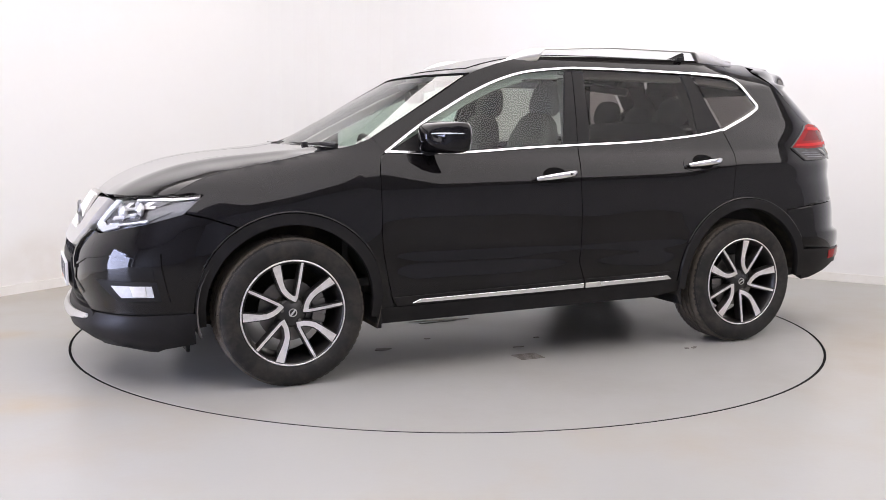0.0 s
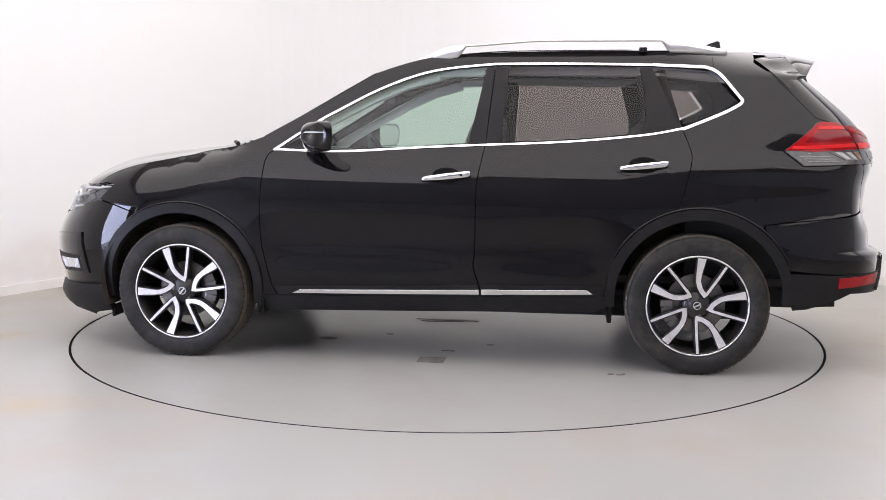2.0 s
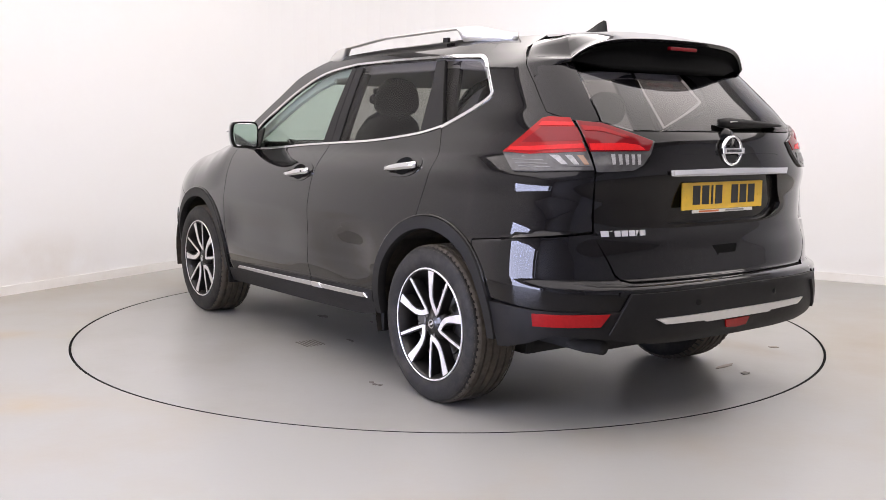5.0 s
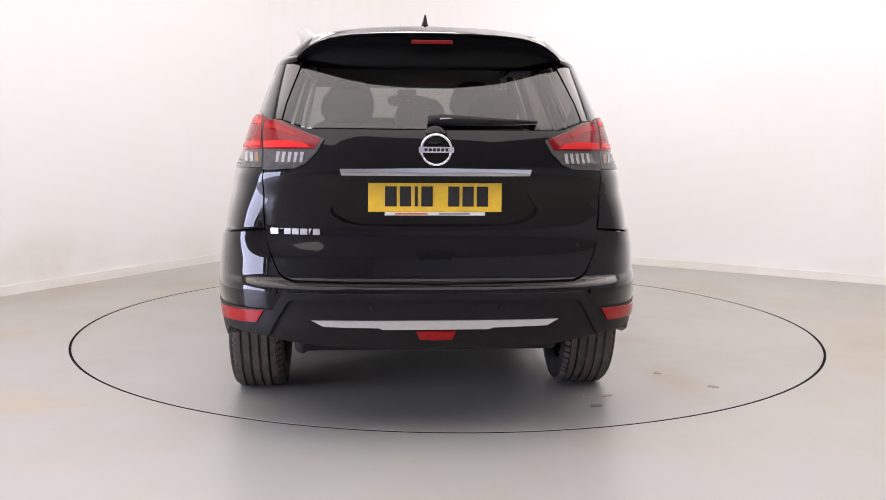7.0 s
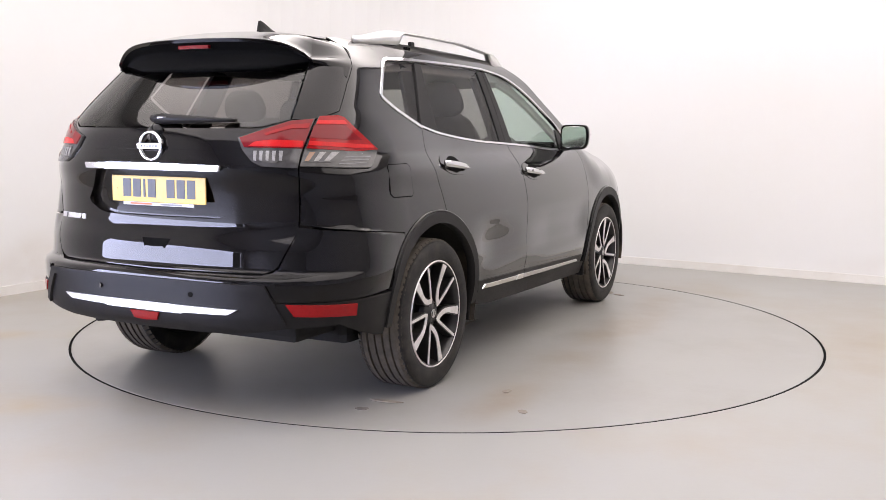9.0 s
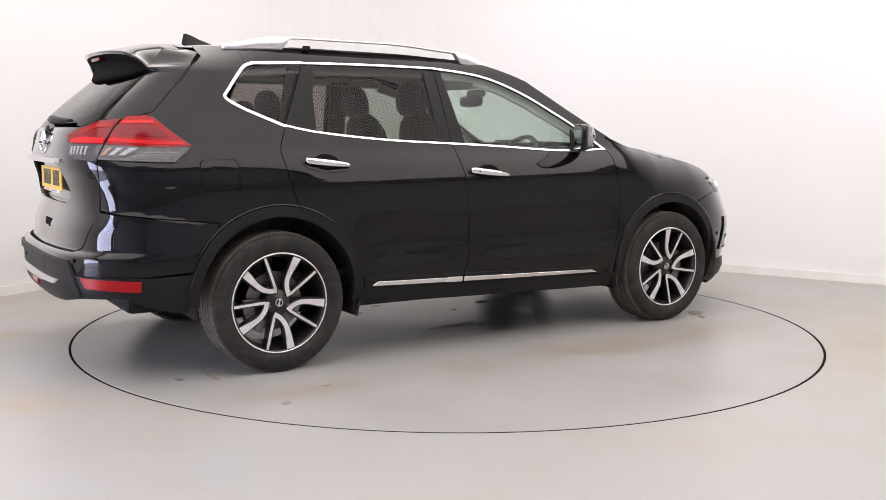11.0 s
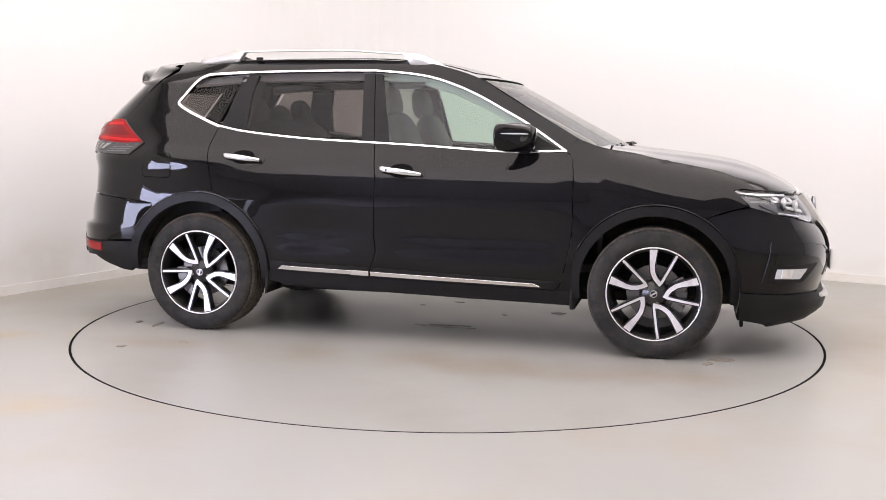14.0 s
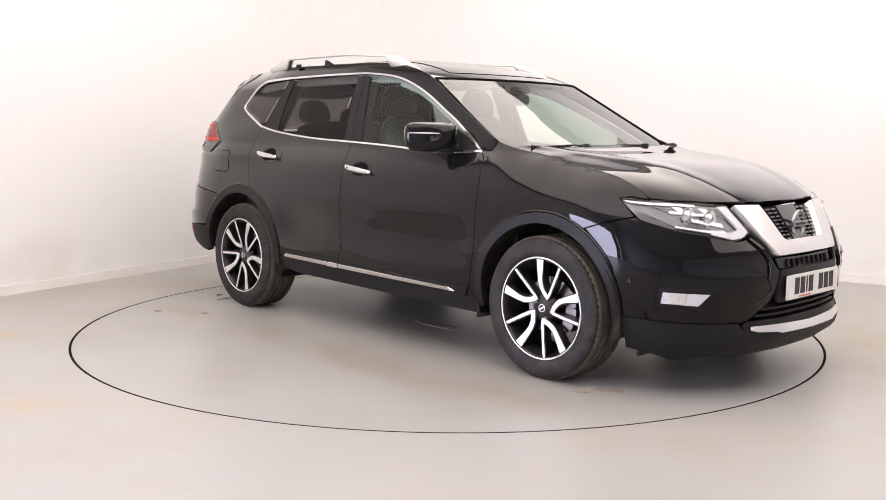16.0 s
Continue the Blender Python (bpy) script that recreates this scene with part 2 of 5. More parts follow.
def grid(bm, f, nu, nv):
    """A sheet f(a, b) with a and b from 0 to 1."""
    vs = [[bm.verts.new(f(i / nu, j / nv)) for j in range(nv + 1)] for i in range(nu + 1)]
    for i in range(nu):
        for j in range(nv):
            bm.faces.new((vs[i][j], vs[i + 1][j], vs[i + 1][j + 1], vs[i][j + 1]))
    return bm


# ---- the studio ----
CORNER = Vector((-1.115, 4.635))
ALONG_L = Vector((-0.493, -0.870))
ALONG_R = Vector((0.852, -0.523))
LEN_L, LEN_R, ROOM_H = 17.0, 11.5, 3.9


def wall_run(name, plan, z0, z1, thick, material, label, category):
    """A wall of some thickness along a plan line; the thickness lies to the line's left."""
    bm = bmesh.new()
    rows = []
    for i, p in enumerate(plan):
        d = (plan[min(i + 1, len(plan) - 1)] - plan[max(i - 1, 0)]).normalized()
        q = p + Vector((-d.y, d.x)) * thick
        rows.append([bm.verts.new((*a, z)) for a, z in ((p, z0), (p, z1), (q, z1), (q, z0))])
    for a, b in zip(rows, rows[1:]):
        for k in range(4):
            bm.faces.new((a[k], b[k], b[(k + 1) % 4], a[(k + 1) % 4]))
    bm.faces.new(rows[0][::-1])
    bm.faces.new(rows[-1])
    bmesh.ops.recalc_face_normals(bm, faces=bm.faces)
    return tagged(part(name, bm, material, None), label, category, kind="structure")


def build_room():
    r = 1.5
    a, b = CORNER + ALONG_L * r, CORNER + ALONG_R * r
    far_l, far_r = CORNER + ALONG_L * LEN_L, CORNER + ALONG_R * LEN_R
    far = CORNER + ALONG_L * LEN_L + ALONG_R * LEN_R
    bend = [(a * (1 - t) + CORNER * t) * (1 - t) + (CORNER * (1 - t) + b * t) * t for t in [k / 16 for k in range(17)]]
    # an open doorway in the wall beside the camera lets daylight in
    d0, d1, dh = DOOR_FROM, DOOR_TO, DOOR_H
    e0, e1 = CORNER + ALONG_L * d0, CORNER + ALONG_L * d1
    wall_run("wall_east", [b, far_r], 0, ROOM_H, 0.15, WALL, "white painted studio wall with faint scuffs", "wall")
    wall_run("wall_corner", bend, 0, ROOM_H, 0.15, WALL, "white rounded studio corner behind the turntable", "wall")
    wall_run("wall_west", [e0, a], 0, ROOM_H, 0.15, WALL, "white painted studio wall with brownish stains", "wall")
    wall_run("wall_over_door", [e1, e0], dh, ROOM_H, 0.15, WALL, "white wall above the open doorway", "wall")
    wall_run("wall_west_end", [far_l, e1], 0, ROOM_H, 0.15, WALL, "white wall beside the open doorway", "wall")
    wall_run("wall_south", [far, far_l], 0, ROOM_H, 0.15, BACK, "plain grey wall behind the camera", "wall")
    wall_run("wall_far_east", [far_r, far], 0, ROOM_H, 0.15, BACK, "plain grey side wall", "wall")
    base = [e0, a, *bend[1:-1], b, far_r]
    inner = []
    for i, p in enumerate(base):
        d = (base[min(i + 1, len(base) - 1)] - base[max(i - 1, 0)]).normalized()
        inner.append(p + Vector((d.y, -d.x)) * 0.016)
    wall_run("baseboard", inner, 0.0, 0.070, 0.014, SKIRT, "white painted skirting board, scuffed", "skirting")
    bm = bmesh.new()
    # the floor has a round opening in which the turntable lies
    seg = 128
    inn = [bm.verts.new(((DISC_R + 0.006) * math.cos(2 * math.pi * k / seg), (DISC_R + 0.006) * math.sin(2 * math.pi * k / seg), 0)) for k in range(seg)]
    low = [bm.verts.new((v.co.x, v.co.y, -0.06)) for v in inn]
    out = [bm.verts.new((22 * math.cos(2 * math.pi * k / seg), 22 * math.sin(2 * math.pi * k / seg), 0)) for k in range(seg)]
    for k in range(seg):
        j = (k + 1) % seg
        bm.faces.new((inn[k], out[k], out[j], inn[j]))
        bm.faces.new((low[k], inn[k], inn[j], low[j]))
    bm.faces.new(low)
    tagged(part("floor", bm, FLOOR, None), "grey painted concrete floor with brownish stains", "floor", kind="structure")
    bm = bmesh.new()
    box(bm, (-20, -20, ROOM_H), (20, 20, ROOM_H + 0.15))
    tagged(part("ceiling", bm, CEILING, None), "plain grey ceiling round the light panels", "ceiling", kind="structure")
    # daylight outside the doorway
    bm = bmesh.new()
    n = Vector((ALONG_L.y, -ALONG_L.x))
    p0, p1 = e0 + n * 1.2 - ALONG_L * 0.8, e1 + n * 1.2 + ALONG_L * 0.8
    vs = [bm.verts.new(q) for q in ((*p0, 0), (*p1, 0), (*p1, dh + 0.8), (*p0, dh + 0.8))]
    bm.faces.new(vs)
    tagged(part("backdrop", bm, DAYLIGHT, None), "bright bluish daylight outside the doorway", "daylight", kind="structure")


DOOR_FROM, DOOR_TO, DOOR_H = 8.4, 16.0, 1.9
build_room()


def ceiling_light(x, y, sx, sy, rz):
    thing = empty("ceiling_light", "white rectangular lit light panel on the ceiling", "light", "ceiling lights")
    bm = bmesh.new()
    box(bm, (-sx + 0.02, -sy + 0.02, -0.03), (sx - 0.02, sy - 0.02, -0.001))
    part("frame", bm, SATIN, thing)
    bm = bmesh.new()
    box(bm, (-sx + 0.001, -sy + 0.001, -0.06), (sx - 0.001, sy - 0.001, -0.031))
    part("diffuser", bm, PANEL_GLOW, thing)
    thing.matrix_basis = pose(x, y, ROOM_H, 0, 0, rz)
    return thing


# large light panels over the turntable, edge to edge and square to the walls
first = None
ACROSS = Vector((ALONG_R.y, -ALONG_R.x)).normalized()
for i in range(4):
    for j in range(4):
        p = CORNER + ACROSS * (1.85 + 2.4 * i) + ALONG_R * (1.85 + 2.4 * j)
        if p.y < -5.4:
            continue
        if first is None:
            first = ceiling_light(p.x, p.y, 1.2, 1.2, -31.5)
        else:
            copy_thing(first, pose(p.x, p.y, ROOM_H, 0, 0, -31.5))


# ---- the turntable ----
def build_turntable():
    thing = empty("turntable", "round grey painted turntable flush with the floor", "turntable")
    bm = bmesh.new()
    lathe(bm, [(0.0001, 0.0), (1.2, 0.0), (DISC_R - 0.012, 0.0), (DISC_R - 0.008, -0.004), (DISC_R - 0.008, -0.05)], 160, Matrix.Rotation(radians(90), 4, "X"))
    bmesh.ops.recalc_face_normals(bm, faces=bm.faces)
    for f in bm.faces:
        if f.normal.z < -0.5:
            f.normal_flip()
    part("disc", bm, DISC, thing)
    # flat black ring laid over the gap, standing for the shade in it
    bm = bmesh.new()
    lathe(bm, [(DISC_R - 0.009, -0.001), (DISC_R + 0.005, -0.001)], 160, Matrix.Rotation(radians(90), 4, "X"))
    part("rim_gap_shade", bm, SEAM, thing, "black ring for the shade in the gap round the disc")
    return thing


TURNTABLE = build_turntable()


# ---- the car's outer form: nose to +x, its left side to +y, z from the ground ----
def knots(*pairs):
    xs, ys = [p[0] for p in pairs], [p[1] for p in pairs]

    def f(v):
        """Smooth curve through the knots, flat beyond them."""
        if v <= xs[0]:
            return ys[0]
        if v >= xs[-1]:
            return ys[-1]
        i = max(k for k in range(len(xs)) if xs[k] <= v)
        i = min(i, len(xs) - 2)

        def slope(k):
            if k == 0:
                return (ys[1] - ys[0]) / (xs[1] - xs[0])
            if k == len(xs) - 1:
                return (ys[-1] - ys[-2]) / (xs[-1] - xs[-2])
            a = (ys[k] - ys[k - 1]) / (xs[k] - xs[k - 1])
            b = (ys[k + 1] - ys[k]) / (xs[k + 1] - xs[k])
            return 0 if a * b <= 0 else 2 * a * b / (a + b)
        h = xs[i + 1] - xs[i]
        t = (v - xs[i]) / h
        return ((2 * t ** 3 - 3 * t * t + 1) * ys[i] + (t ** 3 - 2 * t * t + t) * h * slope(i)
                + (3 * t * t - 2 * t ** 3) * ys[i + 1] + (t ** 3 - t * t) * h * slope(i + 1))
    return f


def ease(a, b, v):
    t = min(1, max(0, (v - a) / (b - a)))
    return t * t * (3 - 2 * t)


X_FRONT, X_REAR, P_FRONT, P_REAR = 1.40, -1.60, 2.8, 3.6
nose = knots((0.15, 2.00), (0.18, 2.16), (0.22, 2.28), (0.29, 2.31), (0.36, 2.285), (0.47, 2.305), (0.58, 2.31), (0.66, 2.29), (0.74, 2.245),
             (0.82, 2.20), (0.90, 2.145), (0.95, 2.09), (1.00, 2.00), (1.10, 1.70))
tail = knots((0.26, -2.10), (0.30, -2.20), (0.36, -2.29), (0.42, -2.335), (0.48, -2.345), (0.60, -2.345), (0.622, -2.338), (0.634, -2.312), (0.646, -2.287), (0.665, -2.284), (0.72, -2.280), (0.83, -2.248), (0.95, -2.262),
             (1.06, -2.292), (1.07, -2.2925), (1.085, -2.290), (1.14, -2.278), (1.19, -2.264), (1.225, -2.247), (1.29, -2.195), (1.42, -2.045), (1.50, -1.945), (1.56, -1.868), (1.62, -1.79), (1.66, -1.72))
flank = knots((0.20, 0.80), (0.30, 0.845), (0.38, 0.865), (0.47, 0.880), (0.60, 0.893), (0.78, 0.890), (0.90, 0.874), (0.97, 0.858), (1.04, 0.832), (1.09, 0.802), (1.13, 0.778),
              (1.30, 0.722), (1.45, 0.668), (1.563, 0.622), (1.61, 0.592), (1.66, 0.55))
scoop = knots((0.36, 0.0), (0.44, 0.008), (0.49, 0.002), (0.56, -0.017), (0.63, -0.022), (0.72, -0.012), (0.82, 0.0), (0.84, 0.0))
bonnet_edge = knots((0.92, 1.190), (1.00, 1.155), (1.10, 1.130), (1.23, 1.110), (1.32, 1.088), (1.52, 1.050), (1.65, 1.024), (1.75, 0.992), (1.82, 0.958), (1.88, 0.918), (2.0, 0.87))
wing_top = knots((0.92, 0.735), (1.2, 0.722), (1.45, 0.725), (1.65, 0.765), (1.88, 0.845), (2.1, 0.86))


def half_width(z, x):
    w = flank(z)
    if x > 0.9:
        # the wing rolls over to the bonnet's edge
        top = bonnet_edge(x)
        low = top - 0.30
        if z > low:
            s = ease(0.9, 1.2, x)
            t = min(1.0, (z - low) / 0.30)
            wl = flank(low)
            w = w * (1 - s) + (wl - (wl - wing_top(x)) * t ** 2.8) * s
    # the doors are scooped in above the sill
    if z < 0.84 and -1.3 < x < 1.1:
        w += scoop(z) * 0.92 * ease(-1.0, -0.7, x) * ease(0.98, 0.7, x) * (1 - 0.55 * ease(0.45, 0.0, abs(x + 0.24)))
    if x < -1.15 and z > 1.50:
        w -= 0.110 * ease(-1.15, -1.72, x) * ((z - 1.50) / 0.132) ** 1.4
    # the flanks bow gently in plan below the windows
    low_body = ease(1.12, 0.98, z)
    xb = min(1.45, max(-1.60, x))
    w += low_body * (0.005 - 0.016 * ((xb + 0.10) / 1.4) ** 2)
    # the rear bumper's corners stand proud of the quarter panels
    if x < -1.55:
        zb = 0.772 + 0.058 * ease(-1.66, -2.15, x)
        s = ease(-1.60, -1.95, x)
        k = ease(zb - 0.006, zb + 0.006, z)
        w += s * (0.016 * (1 - k) - 0.010 * k * ease(1.30, 1.10, z))
        # both are slightly barrelled
        w -= s * (1 - k) * 0.40 * max(0.0, z - 0.62) ** 2
        w -= s * k * 0.30 * max(0.0, min(z, 1.05) - 0.83) ** 2 * ease(1.32, 1.05, z)
    if x < -0.9 and z > 0.95:
        w += 0.018 * ease(-0.9, -1.6, x) * ease(0.95, 1.05, z) * ease(1.32, 1.16, z)
    return w


def corner(f, p):
    """A point of a rounded corner in plan: how far along and how far out, each 0 to 1."""
    c, s = max(0.0, math.cos(f)), max(0.0, math.sin(f))
    r = (c ** p + s ** p) ** (1 / p)
    return c / r, s / r


def shell(u, z):
    """The wrapped outer form: |u| 0 to 1 round the front corner, 1 to 2 along the side, 2 to 3 round the rear corner."""
    if abs(u) > 3:
        p = shell(math.copysign(6 - abs(u), u), z)
        return Vector((p.x, -p.y, p.z))
    a = abs(u)
    if a < 1:
        c, s = corner(a * math.pi / 2, P_FRONT)
        x = X_FRONT + (nose(z) - X_FRONT) * c
    elif a <= 2:
        x, s = X_FRONT + (X_REAR - X_FRONT) * (a - 1), 1.0
    else:
        c, s = corner((3 - a) * math.pi / 2, P_REAR)
        # the hatch is hollowed, the corners are not
        hollow = 0.034 * ease(0.70, 0.83, z) * ease(1.06, 0.83, z) * ease(0.76, 0.92, s)
        x = X_REAR + (tail(z) - hollow - X_REAR) * c
    return Vector((x, math.copysign(1, u) * s * half_width(z, x), z))


def at_x(x, z):
    """u on the left side at a given x."""
    if x > X_FRONT:
        c = min(1.0, (x - X_FRONT) / (nose(z) - X_FRONT))
        return math.atan2((1 - c ** P_FRONT) ** (1 / P_FRONT), c) / (math.pi / 2)
    if x < X_REAR:
        c = min(1.0, (X_REAR - x) / (X_REAR - tail(z)))
        return 3 - math.atan2((1 - c ** P_REAR) ** (1 / P_REAR), c) / (math.pi / 2)
    return 1 + (X_FRONT - x) / (X_FRONT - X_REAR)


def at_y(y, z, rear):
    """u on the front or rear face at a given distance from the middle."""
    lo, hi = 0.0, 1.0
    for _ in range(30):
        mid = (lo + hi) / 2
        if abs(shell(3 - mid if rear else mid, z).y) < abs(y):
            lo = mid
        else:
            hi = mid
    u = 3 - lo if rear else lo
    return math.copysign(u, y) if y else u


def S(*pts):
    return [(at_x(x, z), z) for x, z in pts]


def F(*pts):
    return [(at_y(y, z, False), z) for y, z in pts]


def R(*pts):
    return [(at_y(y, z, True), z) for y, z in pts]


def whole_front(left):
    """A left half's outline, from the middle round to the middle, made whole."""
    return left + [(-u, z) for u, z in left[::-1]]


def whole_rear(left):
    return left + [(6 - u, z) for u, z in left[::-1]]


def normal(u, z):
    # taken over a short span, so that the light runs smoothly over the form
    du = shell(u + 0.008, z) - shell(u - 0.008, z)
    dz = shell(u, z + 0.007) - shell(u, z - 0.007)
    n = du.cross(dz)
    if n.length < 1e-12:
        return Vector((1 if abs(u) < 1.5 else -1, 0, 0))
    n.normalize()
    mid = Vector((0, 0, 0.8)) - shell(u, z)
    return -n if n.dot(Vector((mid.x * 0.3, mid.y, 0))) > 0 else n


def curve(pts, n=6, closed=False):
    """A smooth line through points."""
    out = []
    k = len(pts)
    for i in range(k if closed else k - 1):
        p = [pts[j % k] if closed else pts[min(max(j, 0), k - 1)] for j in (i - 1, i, i + 1, i + 2)]
        for s in range(n):
            t = s / n
            out.append(tuple(0.5 * (2 * p[1][d] + (p[2][d] - p[0][d]) * t + (2 * p[0][d] - 5 * p[1][d] + 4 * p[2][d] - p[3][d]) * t * t
                                    + (3 * p[1][d] - p[0][d] - 3 * p[2][d] + p[3][d]) * t ** 3) for d in range(len(p[1]))))
    if not closed:
        out.append(tuple(pts[-1]))
    return out


def arc(cx, cz, r, a0, a1, n=16, low=0.0):
    """Points of an arch in side view, angles from the nose upward; low shrinks it towards the ground."""
    out = []
    for k in range(n + 1):
        a = radians(a0 + (a1 - a0) * k / n)
        rr = r - low * (1 - max(0.0, math.sin(a))) ** 2
        out.append((cx + rr * math.cos(a), cz + rr * math.sin(a)))
    return out


def strip(pts, w, taper=(1, 1)):
    """A closed outline round a line in (x, z), w wide, on its left and right side."""
    a, b = [], []
    for i, p in enumerate(pts):
        q0, q1 = pts[max(i - 1, 0)], pts[min(i + 1, len(pts) - 1)]
        d = Vector((q1[0] - q0[0], q1[1] - q0[1])).normalized()
        k = taper[0] + (taper[1] - taper[0]) * i / (len(pts) - 1)
        a.append((p[0] - d.y * w / 2 * k, p[1] + d.x * w / 2 * k))
        b.append((p[0] + d.y * w / 2 * k, p[1] - d.x * w / 2 * k))
    return a + b[::-1]


def panel(name, outline, material, parent, out=0.0, thick=0.012, gap=0.0, flip=False, step_u=0.035, step_z=0.05, label="", smooth_edge=False):
    """A sheet-metal panel: the part of the outer form inside an outline of (u, z), raised by out, with its edges folded inward.
    gap draws the outline in; flip makes the right side's mirror image."""
    pts = [Vector((p[0], p[1], 0)) for p in outline]
    clean = []
    for p in pts:
        if not clean or (p - clean[-1]).length > 1e-4:
            clean.append(p)
    if (clean[0] - clean[-1]).length < 1e-4:
        clean.pop()
    pts = clean
    area = sum(a.x * b.y - b.x * a.y for a, b in zip(pts, pts[1:] + pts[:1]))
    if area < 0:
        pts.reverse()
    if gap:
        new_pts = []
        for i, p in enumerate(pts):
            e = 1e-3
            su = ((shell(p.x + e, p.y) - shell(p.x - e, p.y)) / (2 * e)).length + 1e-6
            sz = ((shell(p.x, p.y + e) - shell(p.x, p.y - e)) / (2 * e)).length + 1e-6
            d0, d1 = p - pts[i - 1], pts[(i + 1) % len(pts)] - p
            n0 = Vector((-d0.y * sz, d0.x * su)).normalized()
            n1 = Vector((-d1.y * sz, d1.x * su)).normalized()
            nn = n0 + n1
            nn = nn / max(0.5, nn.length_squared / 2) if nn.length > 1e-6 else n0
            new_pts.append(Vector((p.x + nn.x * gap / su, p.y + nn.y * gap / sz, 0)))
        pts = new_pts
    bm = bmesh.new()
    bm.faces.new([bm.verts.new(p) for p in pts])
    bm.normal_update()
    bmesh.ops.triangulate(bm, faces=bm.faces[:])
    us, zs = [p.x for p in pts], [p.y for p in pts]
    k = math.floor(min(us) / step_u) + 1
    while k * step_u < max(us):
        bmesh.ops.bisect_plane(bm, geom=bm.verts[:] + bm.edges[:] + bm.faces[:], dist=1e-5, plane_co=(k * step_u, 0, 0), plane_no=(1, 0, 0))
        k += 1
    k = math.floor(min(zs) / step_z) + 1
    while k * step_z < max(zs):
        bmesh.ops.bisect_plane(bm, geom=bm.verts[:] + bm.edges[:] + bm.faces[:], dist=1e-5, plane_co=(0, k * step_z, 0), plane_no=(0, 1, 0))
        k += 1
    bm.verts.index_update()
    sgn = -1 if flip else 1
    co, nor, faces = [], [], []
    for v in bm.verts:
        p, n = shell(v.co.x, v.co.y), normal(v.co.x, v.co.y)
        p = p + n * out
        co.append(Vector((p.x, p.y * sgn, p.z)))
        nor.append(Vector((n.x, n.y * sgn, n.z)))
    for f in bm.faces:
        idx = [v.index for v in f.verts]
        fn = (co[idx[1]] - co[idx[0]]).cross(co[idx[2]] - co[idx[0]])
        faces.append(idx[::-1] if fn.dot(nor[idx[0]]) < 0 else idx)
    for e in [e for e in bm.edges if e.is_boundary] if thick else []:
        a, b = (v.index for v in e.verts)
        face = next(fc for fc in faces if a in fc and b in fc)
        i = face.index(a)
        if face[(i + 1) % len(face)] != b:
            a, b = b, a
        side = (co[b] - co[a]).cross(nor[a])
        side.normalize()
        base = len(co)
        co += [co[a].copy(), co[b].copy(), co[b] - nor[b] * thick, co[a] - nor[a] * thick]
        nor += [(side + nor[a] * 0.6).normalized(), (side + nor[b] * 0.6).normalized(), side, side]
        faces.append([base + 1, base, base + 3, base + 2])
    bm.free()
    me = bpy.data.meshes.new(name)
    me.from_pydata(co, [], faces)
    me.materials.append(material)
    me.polygons.foreach_set("use_smooth", [True] * len(me.polygons))
    me.normals_split_custom_set_from_vertices([tuple(n) for n in nor])
    ob = new(name, me)
    ob.parent = parent
    if label:
        ob["label"] = label
    return ob


CAR = empty("car", "black SUV with chrome window trim and dusty tyres, on turntable", "car")

# lines of the left side, (x, z)
LINE_A = curve([(0.848, 1.112), (0.885, 1.088), (0.900, 1.016), (0.907, 0.874), (0.905, 0.671), (0.880, 0.52), (0.850, 0.40), (0.826, 0.352)])
LINE_B = curve([(-0.263, 1.146), (-0.240, 1.02), (-0.228, 0.91), (-0.227, 0.62), (-0.219, 0.531), (-0.247, 0.441), (-0.257, 0.378)])
LINE_C = curve([(-1.261, 1.237), (-1.302, 1.133), (-1.304, 1.075), (-1.275, 0.946), (-1.250, 0.845)])
BELT_F = curve([(0.848, 1.112), (0.488, 1.105), (0.049, 1.131), (-0.263, 1.146)])
BELT_R = curve([(-0.263, 1.146), (-0.688, 1.166), (-1.075, 1.203), (-1.261, 1.237)])
TOP_F = curve([(0.857, 1.112), (0.639, 1.258), (0.493, 1.339), (0.346, 1.417), (0.198, 1.481), (0.049, 1.528), (-0.101, 1.553), (-0.303, 1.571)])
TOP_R = curve([(-0.303, 1.571), (-0.553, 1.573), (-0.85, 1.571), (-1.115, 1.566)])
TOP_Q = curve([(-1.115, 1.566), (-1.33, 1.557), (-1.395, 1.550), (-1.453, 1.515), (-1.540, 1.408), (-1.557, 1.383), (-1.535, 1.358), (-1.438, 1.309), (-1.261, 1.237)])
ROOF_LINE = curve([(0.915, 1.188), (0.711, 1.301), (0.5, 1.422), (0.349, 1.512), (0.223, 1.561), (0.049, 1.608), (-0.12, 1.628), (-0.55, 1.642), (-1.19, 1.645), (-1.42, 1.642)])
HUB_F, HUB_R, HUB_Z = 1.3525, -1.3525, 0.356
ARCH_F, ARCH_R = 0.474, 0.486


def arch_part(cx, r, x0, x1, low=0.03):
    return [p for p in arc(cx, HUB_Z, r, 0, 180, 60, low) if min(x0, x1) <= p[0] <= max(x0, x1)]


